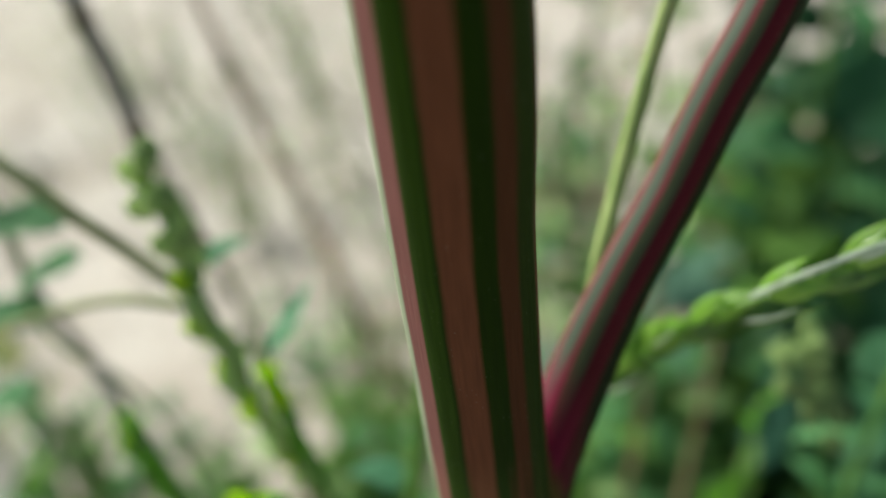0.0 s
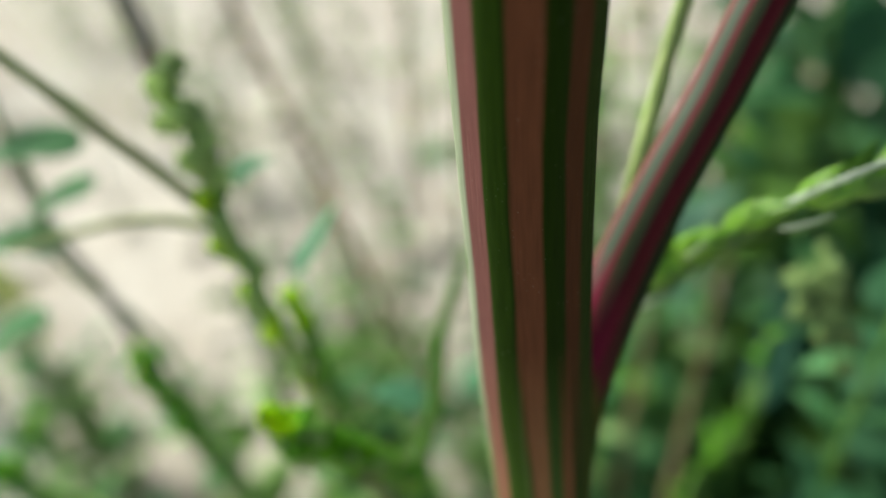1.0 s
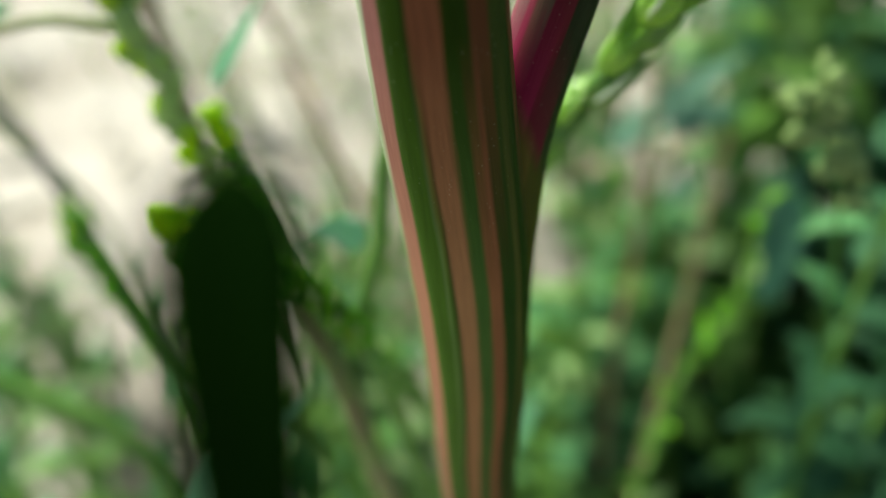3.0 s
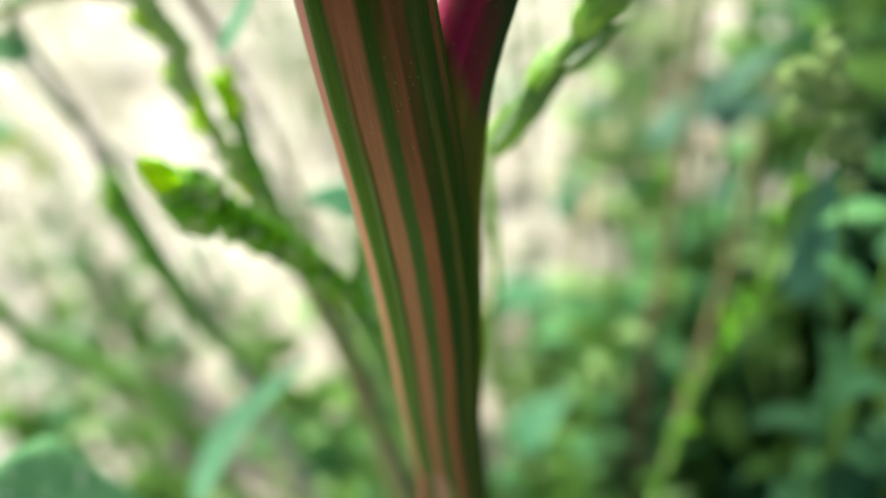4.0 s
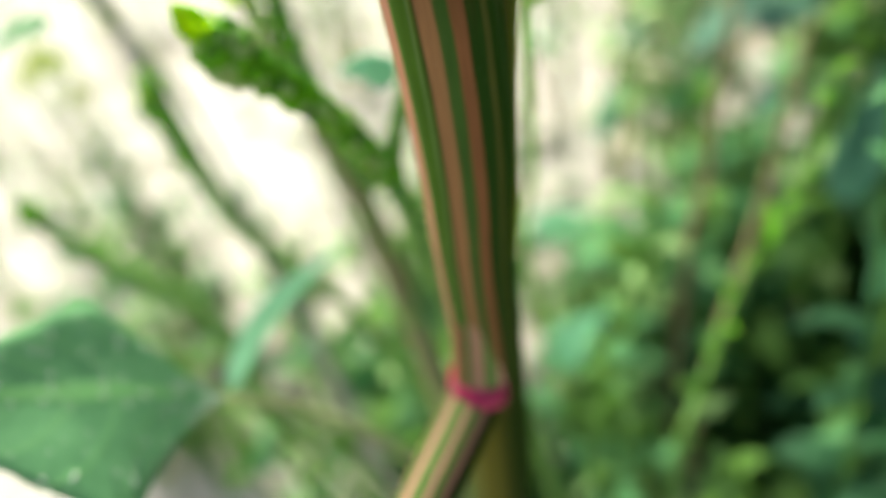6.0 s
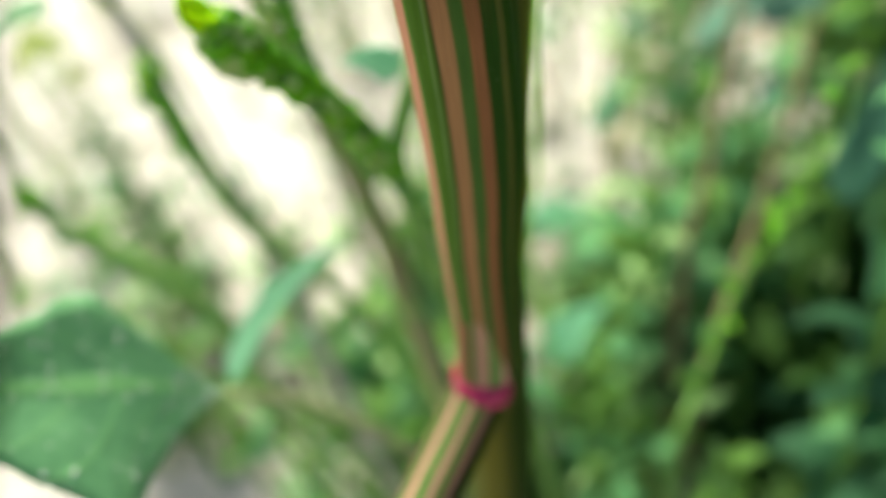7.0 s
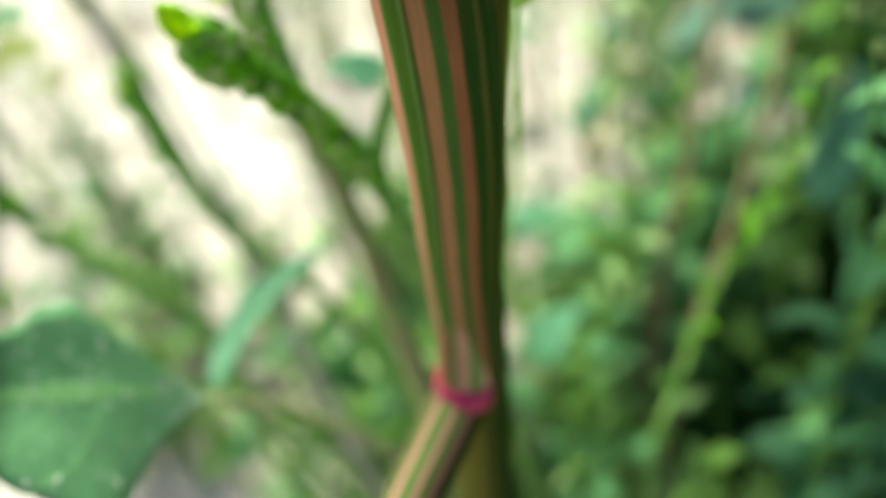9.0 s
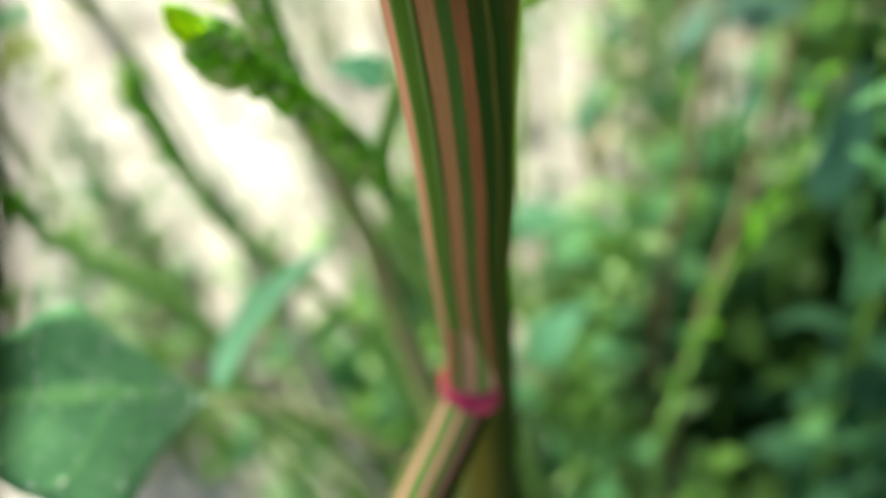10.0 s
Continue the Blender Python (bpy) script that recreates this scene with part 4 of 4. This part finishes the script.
for i in range(5):
    x, y = rnd.uniform(2.8, 4.8), rnd.uniform(7.5, 13)
    base = (x + 0.5, y, ground_height(x, y) - 0.3)
    leafy_weed(base, (x + rnd.uniform(-0.3, 0.8), y + rnd.uniform(-0.3, 0.6), GROUND + rnd.uniform(11, 16)), ("pale", "teal", "green"),
               8, rnd.uniform(1.2, 2.0), 650 + i, "upright blue-green leafy weed", "leafy weeds")
for i in range(6):
    x, y = rnd.uniform(4.5, 9), rnd.uniform(13, 20)
    base = (x + 0.5, y, ground_height(x, y) - 0.3)
    leafy_weed(base, (x + rnd.uniform(-0.5, 0.8), y + rnd.uniform(-1, 0.6), GROUND + rnd.uniform(15, 19)), ("dark", "mid"),
               14, rnd.uniform(2.0, 3.0), 680 + i, "upright leafy weed, shade painted into its dark leaves", "leafy weeds")
for i in range(5):
    x, y = rnd.uniform(1.2, 3.8), rnd.uniform(5.5, 9.5)
    base = (x + 0.3, y, ground_height(x, y) - 0.3)
    leafy_weed(base, (x + rnd.uniform(-0.5, 0.5), y + rnd.uniform(-0.3, 0.6), GROUND + rnd.uniform(7, 10)), ("teal", "green", "pale", "pale"),
               13, rnd.uniform(0.8, 1.4), 720 + i, "bushy pale green weed in the sand", "low weeds")
# low weeds in the middle
for i in range(40):
    x, y = rnd.uniform(-5.5, 6.5), rnd.uniform(3.0, 11)
    base = (x, y, ground_height(x, y) - 0.3)
    leafy_weed(base, (x + rnd.uniform(-1.5, 1.5), y + rnd.uniform(-0.6, 1), GROUND + rnd.uniform(4.5, 8.5)), ("teal", "green", "pale", "green") if x < 0.5 else ("green", "teal", "teal", "pale") if x < 2.0 else ("mid", "dark", "deep", "deep") if x < 4.2 else ("mid", "deep", "teal", "mid"),
               24 if x < 1.8 else 14, rnd.uniform(0.8, 1.35) * (1.0 if x < 1.8 else 1.7), 200 + i, "low green weed growing from the sand", "low weeds")
for i in range(18):
    x, y = rnd.uniform(-0.5, 6.0), rnd.uniform(2.6, 6.5)
    big = x > 1.4
    if x > 3.6 and i % 2:
        continue
    y += 3.0 if big else 0.0
    base = (x, y, ground_height(x, y) - 0.3)
    leafy_weed(base, (x + rnd.uniform(-1.0, 1.0), y + rnd.uniform(-0.3, 1), GROUND + rnd.uniform(6, 8.5)), ("mid", "green", "teal", "deep") if x < 1.6 else ("deep", "teal", "mid", "deep") if x < 3.6 else ("deep", "teal", "mid"),
               15 if big else 30, rnd.uniform(0.7, 1.15) * (1.9 if big else 1.0), 500 + i, "low bushy green weed growing from the sand", "low weeds")
for i in range(25):
    x, y = rnd.uniform(-17, -4), rnd.uniform(4.0, 12.5)
    base = (x, y, ground_height(x, y) - 0.3)
    leafy_weed(base, (x + rnd.uniform(-1.5, 1.0), y + rnd.uniform(-0.3, 1), GROUND + rnd.uniform(4.5, 8.0)), ("green", "teal", "pale", "green"),
               8, rnd.uniform(1.1, 1.9), 700 + i, "low green weed growing from the sand", "low weeds")
def blue_leaved_weed(*leaves):
    """A weed of single broad leaves on bowed stalks: for each leaf its spine, half width and material."""
    root = Vector(leaves[0][0][0])
    root = Vector((root.x + 0.4, root.y + 1.2, ground_height(root.x + 0.4, root.y + 1.2) - 0.2))
    ob = thing("blue_leaved_weed", root, "weed with broad blue-green leaves on thin stalks", "plant")
    for spine, wide, mat in leaves:
        bm = bmesh.new()
        blade(bm, spine, wide, (0.1, -0.5, 0.85), 1.0, 4, 0.12, 0.15, 0.02, wave=0.05)
        part("leaf", bm, mat, ob)
        bm = bmesh.new()
        start = Vector(spine[0])
        tube(bm, [start, start.lerp(root, 0.3) + Vector((0.1, 0.5, 0.2)), start.lerp(root, 0.7) + Vector((0.1, 0.3, 0)), root], [0.03, 0.04, 0.05, 0.07], 8)
        part("leaf_stalk", bm, STALK, ob)


# single leaves on bowed stalks that stand out among the weeds
blue_leaved_weed(([(1.47, 8.41, -4.03), (2.64, 8.22, -2.97), (3.60, 7.90, -2.00)], 0.34, SLATE_LEAF),
                  ([(2.48, 7.98, -3.40), (3.08, 8.14, -3.26), (3.58, 8.17, -3.25)], 0.30, SLATE_LEAF),
                  ([(2.70, 8.43, -5.37), (2.87, 8.69, -5.12), (2.95, 8.94, -4.80)], 0.2, SLATE_LEAF),
                  ([(2.30, 7.70, -3.71), (2.65, 7.77, -3.57), (3.03, 7.83, -3.47)], 0.15, STRAW_LEAF))
blue_leaved_weed(([(1.13, 10.56, -5.43), (1.28, 11.33, -4.50), (1.65, 12.10, -3.63)], 0.24, PALE_LEAF),
                  ([(1.14, 11.41, -6.06), (1.67, 11.51, -6.14), (2.25, 11.78, -6.03)], 0.2, TEAL_LEAF),
                  ([(-0.16, 12.58, -5.73), (0.22, 12.72, -5.69), (0.71, 12.82, -5.77)], 0.25, STRAP_LEAF),
                  ([(1.48, 10.49, -3.05), (1.83, 10.37, -3.36), (2.23, 10.51, -3.33)], 0.16, GREEN_LEAF))
blue_leaved_weed(([(-0.18, 8.53, -5.85), (-0.03, 8.85, -5.48), (0.23, 9.27, -5.03)], 0.22, STRAP_LEAF),
                  ([(-2.27, 10.24, -9.60), (-1.48, 10.57, -9.50), (-0.62, 10.83, -9.52)], 0.42, STRAP_LEAF),
                  ([(0.52, 9.67, -6.36), (0.98, 9.55, -6.70), (1.59, 9.46, -7.07)], 0.15, GREEN_LEAF),
                  ([(-0.08, 9.34, -8.28), (0.17, 8.94, -8.91), (0.48, 8.39, -9.74)], 0.28, TEAL_LEAF),
                  ([(-0.87, 4.92, -8.55), (-0.39, 5.42, -8.13), (0.17, 5.84, -7.92)], 0.4, STRAP_LEAF))
blue_leaved_weed(([(2.53, 8.34, -8.07), (2.58, 8.04, -8.48), (2.67, 7.61, -9.07)], 0.19, PALE_LEAF),
                  ([(1.90, 6.23, -7.97), (1.40, 6.38, -7.57), (0.81, 6.32, -7.41)], 0.3, TEAL_LEAF))
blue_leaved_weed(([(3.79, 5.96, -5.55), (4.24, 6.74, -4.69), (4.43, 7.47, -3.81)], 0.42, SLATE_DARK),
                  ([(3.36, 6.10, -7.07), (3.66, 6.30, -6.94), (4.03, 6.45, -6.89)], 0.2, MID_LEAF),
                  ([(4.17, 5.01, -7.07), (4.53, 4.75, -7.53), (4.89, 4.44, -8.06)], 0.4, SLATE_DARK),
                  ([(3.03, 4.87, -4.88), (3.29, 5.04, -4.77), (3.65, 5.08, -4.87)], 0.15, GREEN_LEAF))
blue_leaved_weed(([(-17.2, 13.3, -9.8), (-16.6, 13.3, -9.3), (-16.2, 13.4, -8.6)], 0.42, TEAL_LEAF))
blue_leaved_weed(([(-12.0, 7.4, -3.7), (-11.1, 7.4, -3.2), (-10.2, 7.3, -3.3)], 0.5, OLIVE_LEAF),
                  ([(-11.6, 8.0, -4.6), (-11.0, 7.8, -4.1), (-10.3, 7.7, -4.0)], 0.4, OLIVE_LEAF))
blue_leaved_weed(([(-1.3, 14.3, -9.2), (-0.76, 14.4, -8.8), (-0.3, 14.5, -8.3)], 0.4, TEAL_LEAF),
                  ([(0.7, 17.3, -9.5), (1.55, 17.5, -9.2), (2.4, 17.4, -9.5)], 0.36, SLATE_DARK))
# taller thin weeds between, up to eye height
for i in range(12):
    x, y = rnd.uniform(0.5, 9), rnd.uniform(9, 26)
    base = (x, y, ground_height(x, y) - 0.3)
    leafy_weed(base, (x + rnd.uniform(-2, 2), y + rnd.uniform(-2, 1), GROUND + rnd.uniform(9, 15)), ("teal", "green", "pale", "straw"),
               11, rnd.uniform(1.4, 2.4), 400 + i, "thin leafy green weed standing in the sand", "thin weeds", rnd.choice([STALK, STALK_BROWN]))
# thin weeds on the open sand
for i in range(62):
    x, y = rnd.uniform(-38, 2), rnd.uniform(8, 48)
    if math.hypot(x + 14, y - 17) < 5.5:
        y += 12
    if x > -0.3 * y and i % 3 == 0:
        x -= 0.5 * y
    base = (x, y, ground_height(x, y) - 0.3)
    leafy_weed(base, (x + rnd.uniform(-4, 2), y + rnd.uniform(-2, 2), GROUND + rnd.uniform(3, 7.5) + 0.12 * y), ("pale", "pale", "teal", "green"),
               10, rnd.uniform(0.5, 1.15), 300 + i, "sparse thin weed on open sand", "thin weeds", rnd.choice([STALK_DULL, STALK_PALE, STALK_PALE, STALK_GREY]))

# pale thin weeds on the sand straight behind
for i in range(15):
    x, y = rnd.uniform(-3.5, 4.5), rnd.uniform(12, 32)
    x -= 0.07 * y
    base = (x, y, ground_height(x, y) - 0.3)
    leafy_weed(base, (x + rnd.uniform(-2, 2), y + rnd.uniform(-2, 1), GROUND + rnd.uniform(5, 11) + 0.1 * y), ("pale", "teal", "pale", "straw"),
               9, rnd.uniform(1.0, 1.9), 800 + i, "sparse thin weed on open sand", "thin weeds", rnd.choice([STALK, STALK_PALE, STALK_PALE, STALK_RED]))

# small blue-green weeds scattered on the near sand
scatter = random.Random(91)
for i in range(11):
    x, y = scatter.uniform(-15, -3.5), scatter.uniform(9, 22)
    if math.hypot(x + 14, y - 17) < 5.0:
        x += 6
    base = (x, y, ground_height(x, y) - 0.3)
    leafy_weed(base, (x + scatter.uniform(-1.5, 1), y + scatter.uniform(-1, 1), GROUND + scatter.uniform(4, 8)), ("teal", "pale", "teal", "straw"),
               7, scatter.uniform(0.8, 1.4), 900 + i, "sparse small blue-green weed on sand", "thin weeds", scatter.choice([STALK_DULL, STALK_GREY]))

# pebbles on the sand
bm = bmesh.new()
for i in range(260):
    x, y = rnd.uniform(-30, 22), rnd.uniform(9, 50)
    r = rnd.uniform(0.15, 0.6)
    ball(bm, (x, y, ground_height(x, y) + r * 0.2), r, rnd.uniform(0.7, 1.3), i)
pebbles = new("pebbles", to_mesh("pebbles", bm, STONE))
tagged(pebbles, "pale rounded pebbles scattered on the sand", "pebbles", kind="stuff")
